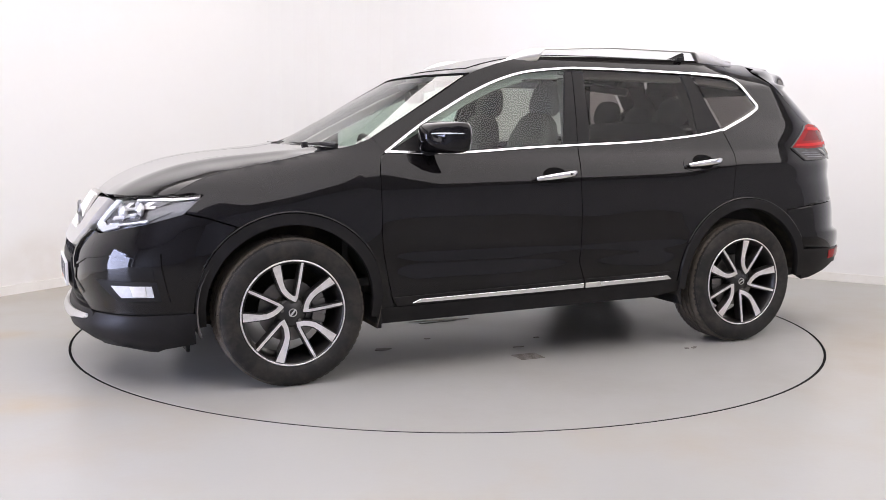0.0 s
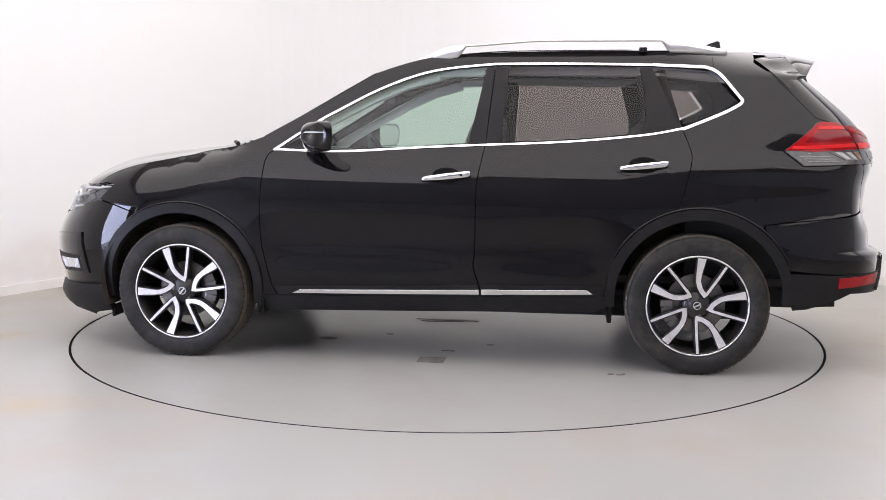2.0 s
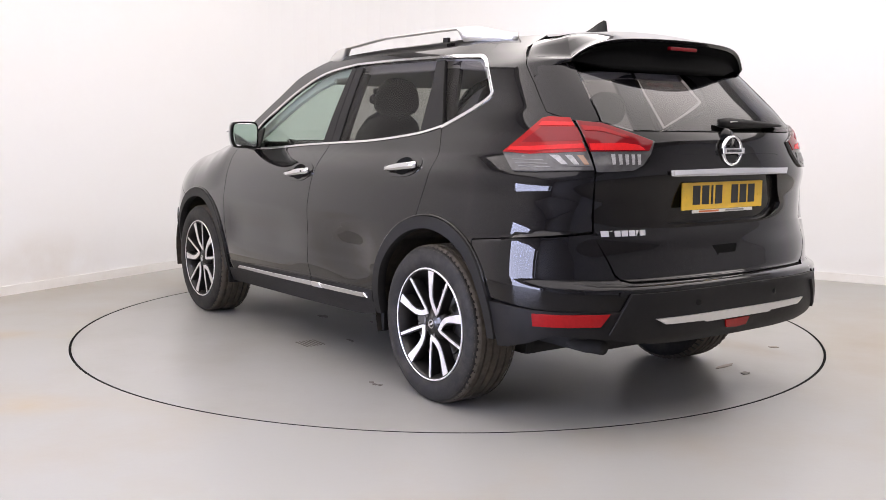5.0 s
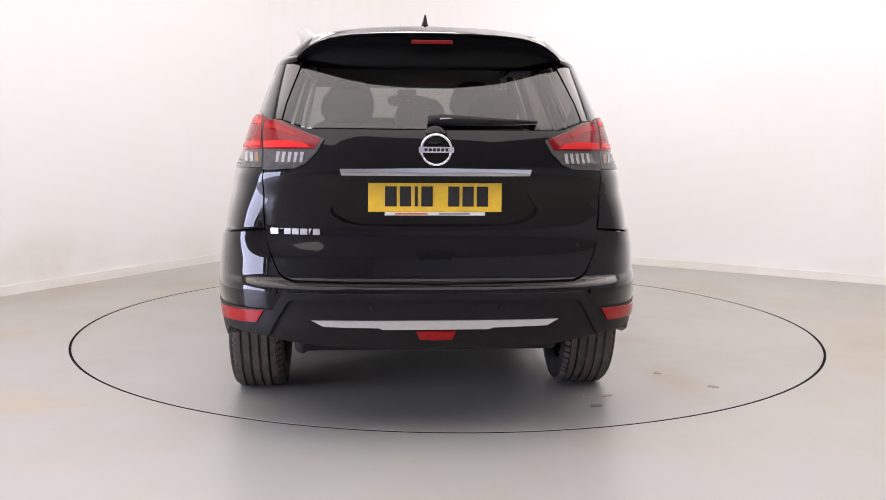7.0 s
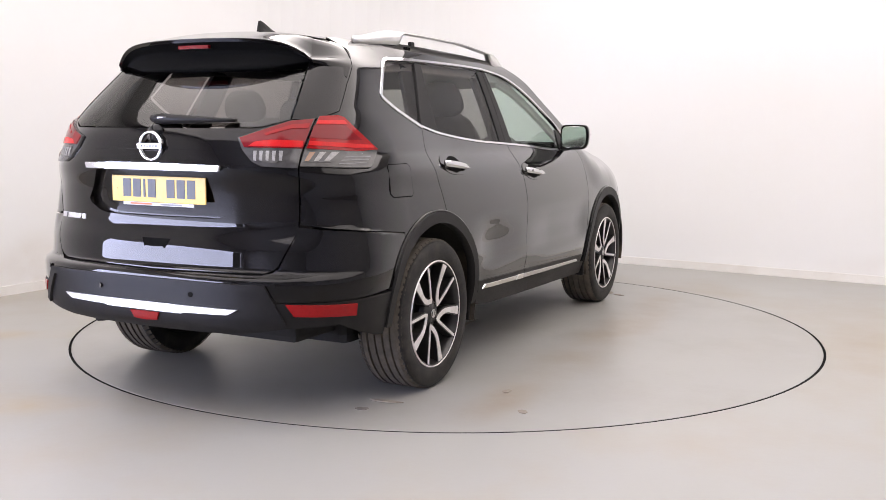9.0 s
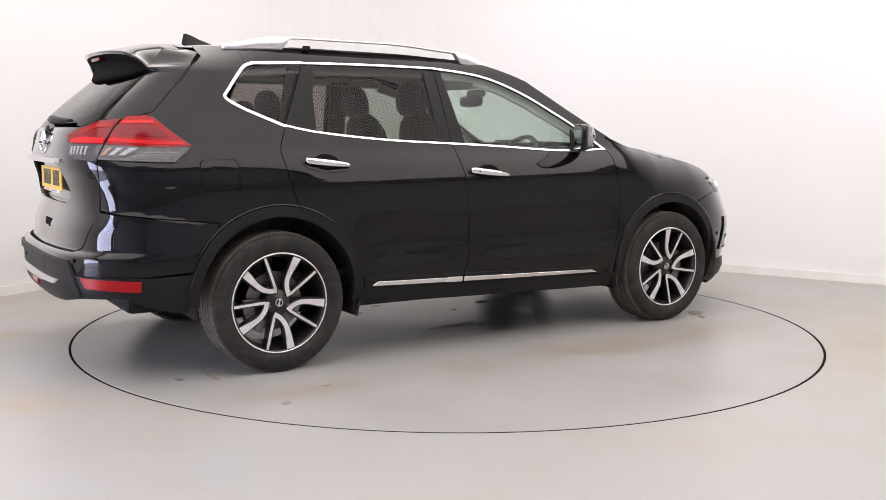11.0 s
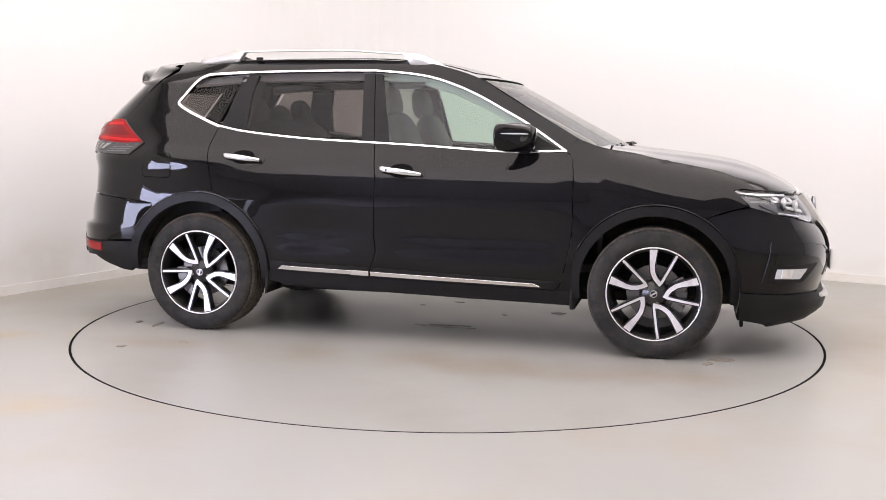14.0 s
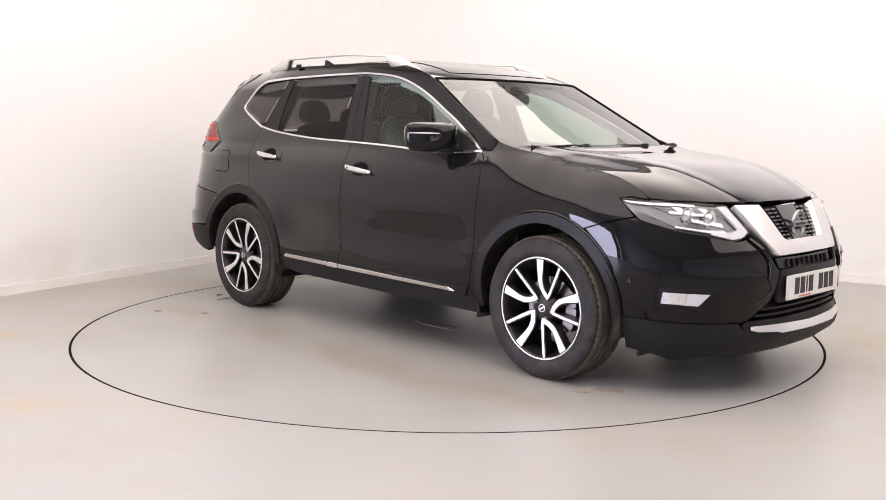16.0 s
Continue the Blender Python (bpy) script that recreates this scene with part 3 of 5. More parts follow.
def body_panels(flip):
    k = dict(flip=flip)
    # front wing
    wing = [(1.73, 0.814), (1.838, 0.839), (1.749, 0.920), (1.80, 0.928), (1.872, 0.916), *[(x, bonnet_edge(x)) for x in [1.85 - 0.04 * q for q in range(23)]], (0.93, 1.182), (0.915, 1.186), *LINE_A[:], (0.86, 0.345), (0.92, 0.345)]
    wing += [p for p in arch_part(HUB_F, ARCH_F, 0.80, 1.60)[::-1]] + [(1.612, 0.775)]
    panel("front_wing", S(*wing), PAINT, CAR, gap=0.0025, step_u=0.02, step_z=0.025, **k)
    d = panel("front_door", S(*LINE_A, *LINE_B[::-1], *BELT_F[::-1]), PAINT, CAR, gap=0.0025, **k)
    rear = arch_part(HUB_R, ARCH_R, -1.25, -0.87)
    e = panel("rear_door", S(*LINE_B, (-0.872, 0.390), *rear[::1], *LINE_C[::-1], *BELT_R[::-1]), PAINT, CAR, gap=0.0025, **k)
    hatch = [(-1.64, 1.640), (-1.630, 1.583), (-1.701, 1.528), (-1.806, 1.418), (-1.916, 1.300)]
    q = S(*LINE_C[::-1], *TOP_Q[::-1][1:-10], (-1.42, 1.548), (-1.42, 1.642), *hatch) + R((0.668, 1.26), (0.668, 1.06), (0.667, 0.835)) + S((-1.90, 0.800), (-1.66, 0.772), *arch_part(HUB_R, ARCH_R, -1.66, -1.25)[::-1])
    panel("rear_quarter", q, PAINT, CAR, gap=0.002, step_u=0.0125, step_z=0.015, **k)
    panel("roof_side", S(*TOP_F, *TOP_R[1:], (-1.33, 1.557), (-1.42, 1.548), *ROOF_LINE[::-1]), PAINT, CAR, thick=0.02, **k)
    return d, e


DOORS = {}
for side in (False, True):
    DOORS[side] = body_panels(side)


# ---- windows, trim and cladding of the sides ----
def inset_line(pts, d):
    return [p for p in strip(pts, 2 * d)[len(pts):]][::-1]


WIN_F_TOP = inset_line(TOP_F, 0.020)
WIN_R_TOP = inset_line(TOP_R, 0.020)
for flip in (False, True):
    k = dict(flip=flip)
    fd, rd = DOORS[flip]
    # bright trim round the windows
    panel("window_trim", S(*strip([(x, z) for x, z in TOP_F], 0.0105)), CHROME, fd, out=0.004, thick=0.012, label="chrome strip over the front window", **k)
    panel("window_trim", S(*strip(TOP_R, 0.0105)), CHROME, rd, out=0.004, thick=0.012, label="chrome strip over the rear window", **k)
    panel("window_trim", S(*strip(TOP_Q, 0.0135)), CHROME, CAR, out=0.005, thick=0.012, label="chrome strip round the quarter window", **k)
    panel("belt_trim", S(*strip([(x, z + 0.004) for x, z in BELT_F], 0.010)), CHROME, fd, out=0.005, thick=0.012, label="chrome belt strip", **k)
    panel("belt_trim", S(*strip([(x, z + 0.004) for x, z in BELT_R], 0.010)), CHROME, rd, out=0.005, thick=0.012, label="chrome belt strip", **k)
    # panes
    f_rear = [(-0.255, 1.552), (-0.172, 1.148)]
    front = [(x, z) for x, z in WIN_F_TOP if -0.255 < x < 0.80] + f_rear + [(0.049, 1.140), (0.488, 1.113), (0.60, 1.112), (0.78, 1.122)]
    panel("window_pane", S(*front), CLEAR, fd, out=-0.008, thick=0, label="clear faintly green side glass", **k).visible_shadow = False
    rear = [(-0.375, 1.553)] + [(x, z) for x, z in WIN_R_TOP if -1.03 < x < -0.375] + [(-1.045, 1.545), (-1.075, 1.43), (-1.085, 1.212), (-0.688, 1.176), (-0.345, 1.158)]
    panel("window_pane", S(*rear), PRIVACY, rd, out=-0.008, thick=0, label="dark tinted privacy glass", **k).visible_shadow = False
    q = [(-1.135, 1.548), (-1.33, 1.540), (-1.385, 1.532), (-1.435, 1.503), (-1.52, 1.400), (-1.535, 1.382), (-1.43, 1.325), (-1.272, 1.258)]
    panel("quarter_pane", S(*q), PRIVACY, CAR, out=-0.006, thick=0, label="dark tinted privacy glass", **k).visible_shadow = False
    # gloss black pillars between the panes
    panel("pillar_cover", S((-0.255, 1.553), (-0.302, 1.560), (-0.266, 1.154), (-0.172, 1.148)), PLASTIC, fd, out=-0.003, thick=0.02, gap=0.002, **k)
    panel("pillar_cover", S((-0.304, 1.560), (-0.375, 1.555), (-0.345, 1.158), (-0.266, 1.154)), PLASTIC, rd, out=-0.003, thick=0.02, gap=0.002, **k)
    panel("pillar_cover", S((-1.045, 1.553), (-1.113, 1.556), (-1.258, 1.242), (-1.085, 1.214), (-1.075, 1.43)), PLASTIC, rd, out=-0.003, thick=0.02, gap=0.002, **k)
    panel("mirror_triangle", S((0.835, 1.117), (0.60, 1.112), (0.62, 1.235)), PLASTIC, fd, out=-0.003, thick=0.015, **k)
    # bright strips and cladding along the sill
    panel("sill_strip", S((0.74, 0.368), (-0.250, 0.388), (-0.250, 0.412), (0.70, 0.386)), CHROME, fd, out=0.012, thick=0.02, label="chrome sill strip", **k)
    panel("sill_strip", S((-0.262, 0.389), (-0.83, 0.405), (-0.80, 0.425), (-0.262, 0.412)), CHROME, rd, out=0.012, thick=0.02, label="chrome sill strip", **k)
    panel("sill_strip_end", S((-0.264, 0.388), (-0.37, 0.391), (-0.35, 0.416), (-0.264, 0.413)), SATIN, rd, out=0.014, thick=0.02, **k)
    panel("door_cladding", S((0.818, 0.350), (-0.252, 0.374), (-0.250, 0.436), (0.845, 0.402)), PLASTIC, fd, out=0.006, thick=0.02, gap=0.003, **k)
    panel("door_cladding", S((-0.260, 0.374), (-0.874, 0.386), (-0.880, 0.452), (-0.252, 0.436)), PLASTIC, rd, out=0.006, thick=0.02, gap=0.003, **k)
    panel("sill", S((0.92, 0.345), (0.82, 0.348), (-0.257, 0.374), (-0.895, 0.388), (-0.90, 0.33), (-0.71, 0.303), (0.04, 0.285), (0.72, 0.270), (0.90, 0.265)), PLASTIC, CAR, out=0.004, thick=0.05, label="black plastic sill", **k)

    # wheel arch mouldings
    def moulding(cx, r, a0, a1, name):
        o = arc(cx, HUB_Z, r, a0, a1, 40, 0.03)
        i = arc(cx, HUB_Z, r - 0.052, a0, a1, 40, 0.022)
        panel(name, S(*o, *i[::-1]), PLASTIC, CAR, out=0.014, thick=0.045, label="black plastic wheel arch moulding", step_u=0.03, **k)
    moulding(HUB_F, ARCH_F, -6, 186, "front_arch_moulding")
    moulding(HUB_R, ARCH_R, -2, 178, "rear_arch_moulding")
    sg = -1 if flip else 1
    # rolled paint edge over the mouldings
    for cx, r in ((HUB_F, ARCH_F), (HUB_R, ARCH_R)):
        bm = bmesh.new()
        pts = [shell(at_x(px, pz), pz) for px, pz in arc(cx, HUB_Z, r + 0.006, 28, 152, 36, 0.03)]
        tube(bm, [(q.x, sg * (q.y + 0.002), q.z) for q in pts], [0.002] + [0.0065] * 35 + [0.002], 8)
        bmesh.ops.recalc_face_normals(bm, faces=bm.faces)
        part("arch_lip", bm, PAINT, CAR, smooth=True)
    for cx, r, a0, a1 in ((HUB_F, ARCH_F - 0.03, -12, 194), (HUB_R, ARCH_R - 0.03, -14, 174)):
        bm = bmesh.new()
        pts = [(cx + (r + 0.012 * math.sin(3 * a)) * math.cos(a), HUB_Z + r * math.sin(a)) for a in [radians(a0 + (a1 - a0) * j / 26) for j in range(27)]]
        grid(bm, lambda a, b: Vector((pts[round(a * 26)][0], sg * (0.875 - 0.36 * b), pts[round(a * 26)][1])), 26, 4)
        vs = [bm.verts.new((p[0], sg * 0.515, p[1])) for p in pts]
        bm.faces.new(vs)
        part("wheel_arch_liner", bm, LINER, CAR, "dusty black wheel arch liner", smooth=False)
    # rear mud flaps and front flap
    bm = bmesh.new()
    box(bm, (0.90, sg * 0.66, 0.245), (0.925, sg * 0.86, 0.40), 0.008)
    part("air_flap", bm, PLASTIC, CAR)
    bm = bmesh.new()
    box(bm, (1.81, sg * 0.60, 0.172), (1.83, sg * 0.71, 0.24), 0.008)
    part("air_flap", bm, PLASTIC, CAR)
    bm = bmesh.new()
    box(bm, (-0.93, sg * 0.66, 0.25), (-0.905, sg * 0.85, 0.39), 0.008)
    part("air_flap", bm, PLASTIC, CAR)

    # door handles in their cups
    for door, x0, x1, z0, z1, y in ((fd, 0.050, -0.198, 0.976, 1.004, 0.868), (rd, -0.950, -1.188, 1.041, 1.066, 0.846)):
        cx, cz = (x0 + x1) / 2, (z0 + z1) / 2 + 0.002
        ring = [(cx + 0.142 * math.copysign(abs(math.cos(a)) ** 0.8, math.cos(a)), cz + (z1 - z0) / 2 * -math.cos(a) + 0.050 * math.sin(a)) for a in [2 * math.pi * j / 28 for j in range(28)]]
        panel("handle_cup_rim", S(*ring), PAINT, door, out=0.0035, thick=0.01, step_u=0.02, **k)
        # the hollow's shade is a matte black disc set on the surface
        inn = [(cx + 0.075 * math.cos(a), cz + 0.040 * math.sin(a)) for a in [2 * math.pi * j / 24 for j in range(24)]]
        panel("handle_cup", S(*inn), SEAM, door, out=0.0048, thick=0.004, step_u=0.02, label="flat dark disc for the shaded hollow behind the handle", **k)
        bm = bmesh.new()
        n = 14
        rows = []
        for j in range(n + 1):
            t = j / n
            x = x0 + (x1 - x0) * t
            z = z0 + (z1 - z0) * t
            h = 0.017 * (0.55 + 0.45 * math.sin(math.pi * min(1, (t + 0.05) * 1.6) / 2)) * (1 if t < 0.97 else 0.85)
            yy = shell(at_x(x, z), z).y + 0.010 + 0.026 * math.sin(math.pi * min(0.97, max(0.06, t))) ** 0.45
            rows.append([bm.verts.new((x, sg * (yy + dy), z + dz * h)) for dy, dz in ((0.006, -0.75), (0.009, 0.0), (0.006, 0.75), (0.0, 1.0), (-0.008, 0.9), (-0.011, 0.0), (-0.008, -0.9), (0.0, -1.0))])
        for a, b in zip(rows, rows[1:]):
            for j in range(8):
                bm.faces.new((a[j], a[(j + 1) % 8], b[(j + 1) % 8], b[j]))
        bm.faces.new(rows[0])
        bm.faces.new(rows[-1])
        bmesh.ops.recalc_face_normals(bm, faces=bm.faces)
        hd = part("door_handle", bm, CHROME, door, "chrome pull handle", smooth=True)
        if door is fd:
            bm = bmesh.new()
            yy = shell(at_x(x1 + 0.045, 1.0), 1.0).y + 0.010 + 0.026 * math.sin(math.pi * 0.82) ** 0.45 + 0.009
            cyl(bm, 0.006, 0.006, 0.004, Matrix.Translation((x1 + 0.045, sg * yy, 0.999)) @ Matrix.Rotation(radians(90), 4, "X"), 16)
            part("lock_button", bm, GLOSS_BLACK, door)

    # door mirror: a rounded square shell, flat towards the rear, on a slim foot
    bm = bmesh.new()
    outline = [(-0.108, -0.050), (-0.100, -0.074), (-0.070, -0.084), (0.060, -0.080), (0.100, -0.062), (0.116, -0.020), (0.116, 0.030), (0.104, 0.062), (0.070, 0.074), (-0.060, 0.076), (-0.096, 0.066), (-0.108, 0.040)]
    ring0 = curve(outline, 4, closed=True)
    rows = []
    for dx, k in ((-0.062, 0.88), (-0.070, 0.93), (-0.068, 0.985), (-0.050, 1.0), (-0.010, 0.985), (0.030, 0.93), (0.062, 0.82), (0.084, 0.66), (0.097, 0.44), (0.102, 0.2), (0.103, 0.02)):
        rows.append([bm.verts.new((0.600 + 0.74 * dx - 0.46 * py * k - 0.020 * max(0.0, (py + 0.03) / 0.11) ** 2 * (1 if dx > 0 else 0.25), sg * (0.892 + py * k + 0.012 * (1 - k)), 1.192 + pz * k + 0.006 * (1 - k))) for py, pz in ring0])
    for a, b in zip(rows, rows[1:]):
        for j in range(len(ring0)):
            bm.faces.new((a[j], a[(j + 1) % len(ring0)], b[(j + 1) % len(ring0)], b[j]))
    bm.faces.new(rows[0])
    bm.faces.new(rows[-1])
    bmesh.ops.recalc_face_normals(bm, faces=bm.faces)
    mirror = part("door_mirror", bm, PAINT, CAR, "black door mirror with indicator strip", smooth=True)
    bm = bmesh.new()
    tube(bm, [(0.660, sg * 0.745, 1.122), (0.635, sg * 0.785, 1.122), (0.615, sg * 0.830, 1.126), (0.600, sg * 0.865, 1.140)], [0.034, 0.028, 0.026, 0.030], 12)
    part("mirror_foot", bm, PLASTIC, mirror, smooth=True)
    bm = bmesh.new()
    vs = [bm.verts.new((0.5465 - 0.46 * 0.86 * py - 0.005 * max(0.0, (py + 0.03) / 0.11) ** 2, sg * (0.892 + py * 0.86), 1.192 + pz * 0.86)) for py, pz in ring0]
    r = bmesh.ops.extrude_face_region(bm, geom=[bm.faces.new(vs)])
    for v in r["geom"]:
        if isinstance(v, bmesh.types.BMVert):
            v.co.x += 0.004
    bmesh.ops.recalc_face_normals(bm, faces=bm.faces)
    part("mirror_glass", bm, CHROME, mirror, "mirror glass")
    bm = bmesh.new()
    tube(bm, [(0.676, sg * 0.880, 1.206), (0.650, sg * 0.925, 1.208), (0.616, sg * 0.968, 1.209), (0.570, sg * 0.999, 1.209), (0.530, sg * 1.008, 1.209)], [0.002, 0.0035, 0.004, 0.0035, 0.002], 8)
    part("indicator_strip", bm, WHITE_LENS, mirror, "clear indicator strip")

    # roof rail: a raised bar on two feet
    bm = bmesh.new()
    n = 40
    rows = []
    for j in range(n + 1):
        t = j / n
        x = 0.20 - 1.70 * t
        zr = 1.55 + 0.075 * ease(0.25, -0.1, x) + 0.028 * ease(-0.05, -0.6, x) - 0.012 * ease(-1.2, -1.55, x)
        lift = 0.034 * ease(0.20, -0.09, x) * ease(-1.50, -1.24, x)
        thick = 0.010 + (0.0 if -1.20 < x < -0.10 else 0.9 * lift)
        top = zr + 0.010 + lift + 0.004
        low = top - thick if -1.20 < x < -0.10 else zr - 0.02
        w = 0.018 * min(1, 0.35 + 4 * min(t, 1 - t))
        y = 0.575 + 0.012 * math.sin(math.pi * t) - 0.075 * ease(-1.05, -1.60, x)
        rows.append([bm.verts.new((x, sg * (y + dy * w), z)) for dy, z in ((-1, low), (1, low), (1.1, (low + top) / 2), (0.7, top - 0.003), (0, top), (-0.7, top - 0.003), (-1.1, (low + top) / 2))])
    for a, b in zip(rows, rows[1:]):
        for j in range(7):
            bm.faces.new((a[j], a[(j + 1) % 7], b[(j + 1) % 7], b[j]))
    bm.faces.new(rows[0])
    bm.faces.new(rows[-1])
    bmesh.ops.recalc_face_normals(bm, faces=bm.faces)
    rail = part("roof_rail", bm, SATIN, CAR, "satin silver roof rail", smooth=True)
    bm = bmesh.new()
    box(bm, (-1.085, sg * 0.572, 1.638), (-1.045, sg * 0.590, 1.660), 0.004)
    part("rail_foot", bm, PLASTIC, rail)

# fuel flap on the right
flap = [(-1.545, 1.060), (-1.560, 1.074), (-1.715, 1.074), (-1.733, 1.060), (-1.735, 0.945), (-1.715, 0.928), (-1.560, 0.925), (-1.540, 0.940)]
panel("fuel_flap_gap", S(*flap), SEAM, CAR, out=0.0012, thick=0.002, flip=True)
panel("fuel_flap", S(*flap), PAINT, CAR, out=0.0026, thick=0.004, gap=0.004, flip=True)


# ---- bonnet, windscreen, roof ----
bonnet_mid = knots((0.95, 1.160), (1.15, 1.142), (1.31, 1.118), (1.47, 1.106), (1.63, 1.090), (1.79, 1.060), (1.95, 1.005), (2.06, 0.950), (2.11, 0.915), (2.13, 0.895))


def bonnet_sheet(a, b):
    """a from the scuttle to the nose, b across; the sides lie on the wings' edges, the front on the lamps' upper edge."""
    v = 2 * b - 1
    t = 1 - (1 - a) ** 1.25
    xp = 1.035 + (1.868 - 1.035) * t
    zp = bonnet_edge(xp) - 0.003
    yp = shell(at_x(xp, zp), zp).y - 0.007
    xc = 1.15 + (2.128 - 1.15) * t
    n = abs(v) * 0.83
    cn = ((1 - n ** P_FRONT) ** (1 / P_FRONT) - (1 - 0.83 ** P_FRONT) ** (1 / P_FRONT)) / (1 - (1 - 0.83 ** P_FRONT) ** (1 / P_FRONT))
    g = (1 - t) * (1 - v * v) + t * cn
    x = xp + (xc - xp) * g
    crown = 1 - abs(v) ** 2.6
    z = zp + (bonnet_mid(xc) - zp) * ((1 - t) * crown + t * (0.5 * crown + 0.5 * g))
    z += 0.011 * math.exp(-((abs(v) - (0.80 - 0.28 * t)) / 0.10) ** 2) * (1 - v ** 8) * (1 - 0.7 * t ** 6)
    return Vector((x, v * yp, z))


bm = bmesh.new()
grid(bm, bonnet_sheet, 44, 48)
rim = [e for e in bm.edges if e.is_boundary]
r = bmesh.ops.extrude_edge_only(bm, edges=rim)
for v in r["geom"]:
    if isinstance(v, bmesh.types.BMVert):
        v.co.z -= 0.022
        v.co.x -= 0.012 if v.co.x > 1.9 else 0
        v.co.y *= 0.985
bmesh.ops.recalc_face_normals(bm, faces=bm.faces)
for f in bm.faces:
    f.smooth = True
bn = part("bonnet", bm, PAINT, CAR, "black bonnet with two soft ridges")
bn.data.polygons.foreach_set("use_smooth", [True] * len(bn.data.polygons))
bn.modifiers.new("edge", "EDGE_SPLIT").split_angle = radians(40)

SCREEN_SIDE = [(0.985, 1.150), (0.915, 1.192), (0.711, 1.305), (0.5, 1.426), (0.335, 1.518)]


def screen(a, b, edge=0.012):
    line = SCREEN_SIDE
    t = a * (len(line) - 1)
    i = min(int(t), len(line) - 2)
    x, z = [line[i][d] + (line[i + 1][d] - line[i][d]) * (t - i) for d in (0, 1)]
    v = 2 * b - 1
    y = (flank(z) - edge) * v
    return Vector((x + (0.17 - 0.06 * a) * (1 - v * v), y, z + (0.008 - 0.006 * a) * (1 - v * v) - 0.02 * (1 - a)))


bm = bmesh.new()
grid(bm, screen, 20, 28)
bmesh.ops.recalc_face_normals(bm, faces=bm.faces)
ws = part("windscreen", bm, SCREEN, CAR, "large raked windscreen with pale reflections", smooth=True)
ws.visible_shadow = False
bm = bmesh.new()
tube(bm, [screen(1, j / 24) + Vector((-0.004, 0, 0.002)) for j in range(25)], 0.007, 8)
part("windscreen_seal", bm, SEAM, CAR, smooth=True)
for sg in (0, 1):
    bm = bmesh.new()
    tube(bm, [screen(j / 20, sg) + Vector((0, 0, 0.002)) for j in range(21)], 0.006, 8)
    part("windscreen_seal", bm, SEAM, CAR, smooth=True)
# scuttle between bonnet and screen
bm = bmesh.new()
grid(bm, lambda a, b: screen(0.02, b) * (1 - a) + Vector((1.045 + 0.10 * (1 - (2 * b - 1) ** 2), (2 * b - 1) * 0.72, bonnet_sheet(0, b).z - 0.022)) * a, 3, 20)
part("scuttle", bm, PLASTIC, CAR, "black plastic scuttle panel", smooth=True)
for y0, y1, x0 in ((0.30, -0.30, 1.13), (-0.22, -0.66, 1.10)):
    bm = bmesh.new()
    pts = [(x0 - 0.01 * (j - 3) ** 2 / 9, y0 + (y1 - y0) * j / 6, 1.146 + 0.003 * math.sin(j)) for j in range(7)]
    tube(bm, pts, 0.005, 8)
    box(bm, (x0 - 0.015, y0 - 0.02, 1.130), (x0 + 0.015, y0 + 0.02, 1.158), 0.006)
    part("front_wiper", bm, PLASTIC, CAR)
bm = bmesh.new()
tube(bm, [(1.08, 0.70, 1.145), (1.13, 0.60, 1.152), (1.16, 0.46, 1.150)], [0.011, 0.010, 0.004], 8)
part("front_wiper", bm, PLASTIC, CAR)

roof_side_z = knots((-1.70, 1.632), (-1.42, 1.640), (-1.19, 1.643), (-0.55, 1.640), (-0.12, 1.626), (0.05, 1.604), (0.25, 1.552), (0.335, 1.518))


def roof(a, b):
    v = 2 * b - 1
    x = 0.335 + 0.11 * (1 - v * v) - (2.045 + 0.11 * (1 - v * v)) * a
    xs = 0.335 - 2.045 * a
    z = roof_side_z(xs)
    return Vector((x, v * (half_width(z, xs) - 0.002), z + 0.040 * ease(0.30, -0.40, xs) * (1 - abs(v) ** 2.4) - 0.004))


bm = bmesh.new()
grid(bm, roof, 40, 30)
bmesh.ops.recalc_face_normals(bm, faces=bm.faces)
rf = part("roof", bm, PAINT, CAR, smooth=True)
bm = bmesh.new()
grid(bm, lambda a, b: roof(0.06 + 0.62 * a, 0.14 + 0.72 * b) + Vector((0, 0, 0.003)), 24, 20)
for f in bm.faces:
    f.normal_update()
    if f.normal.z < 0:
        f.normal_flip()
part("sunroof", bm, GLOSS_BLACK, rf, "dark glass panoramic roof", smooth=True)
# shark-fin aerial
bm = bmesh.new()
rows = []
for x, h in [(-1.32, 0.004), (-1.38, 0.018), (-1.44, 0.038), (-1.49, 0.060), (-1.525, 0.071), (-1.537, 0.067), (-1.550, 0.004)]:
    zb = 1.672
    w = 0.034 * (1 - ((x + 1.435) / 0.125) ** 2) ** 0.5 if abs(x + 1.435) < 0.124 else 0.006
    rows.append([bm.verts.new(c) for c in ((x, -w, zb - 0.012), (x, -w * 0.45, zb + h * 0.5), (x, -0.003, zb + h), (x, 0.003, zb + h), (x, w * 0.45, zb + h * 0.5), (x, w, zb - 0.012))])
for a, b in zip(rows, rows[1:]):
    for j in range(5):
        bm.faces.new((a[j], a[j + 1], b[j + 1], b[j]))
bm.faces.new(rows[0])
bm.faces.new(rows[-1])
bmesh.ops.recalc_face_normals(bm, faces=bm.faces)
part("roof_aerial", bm, PLASTIC, CAR, "black shark-fin aerial")


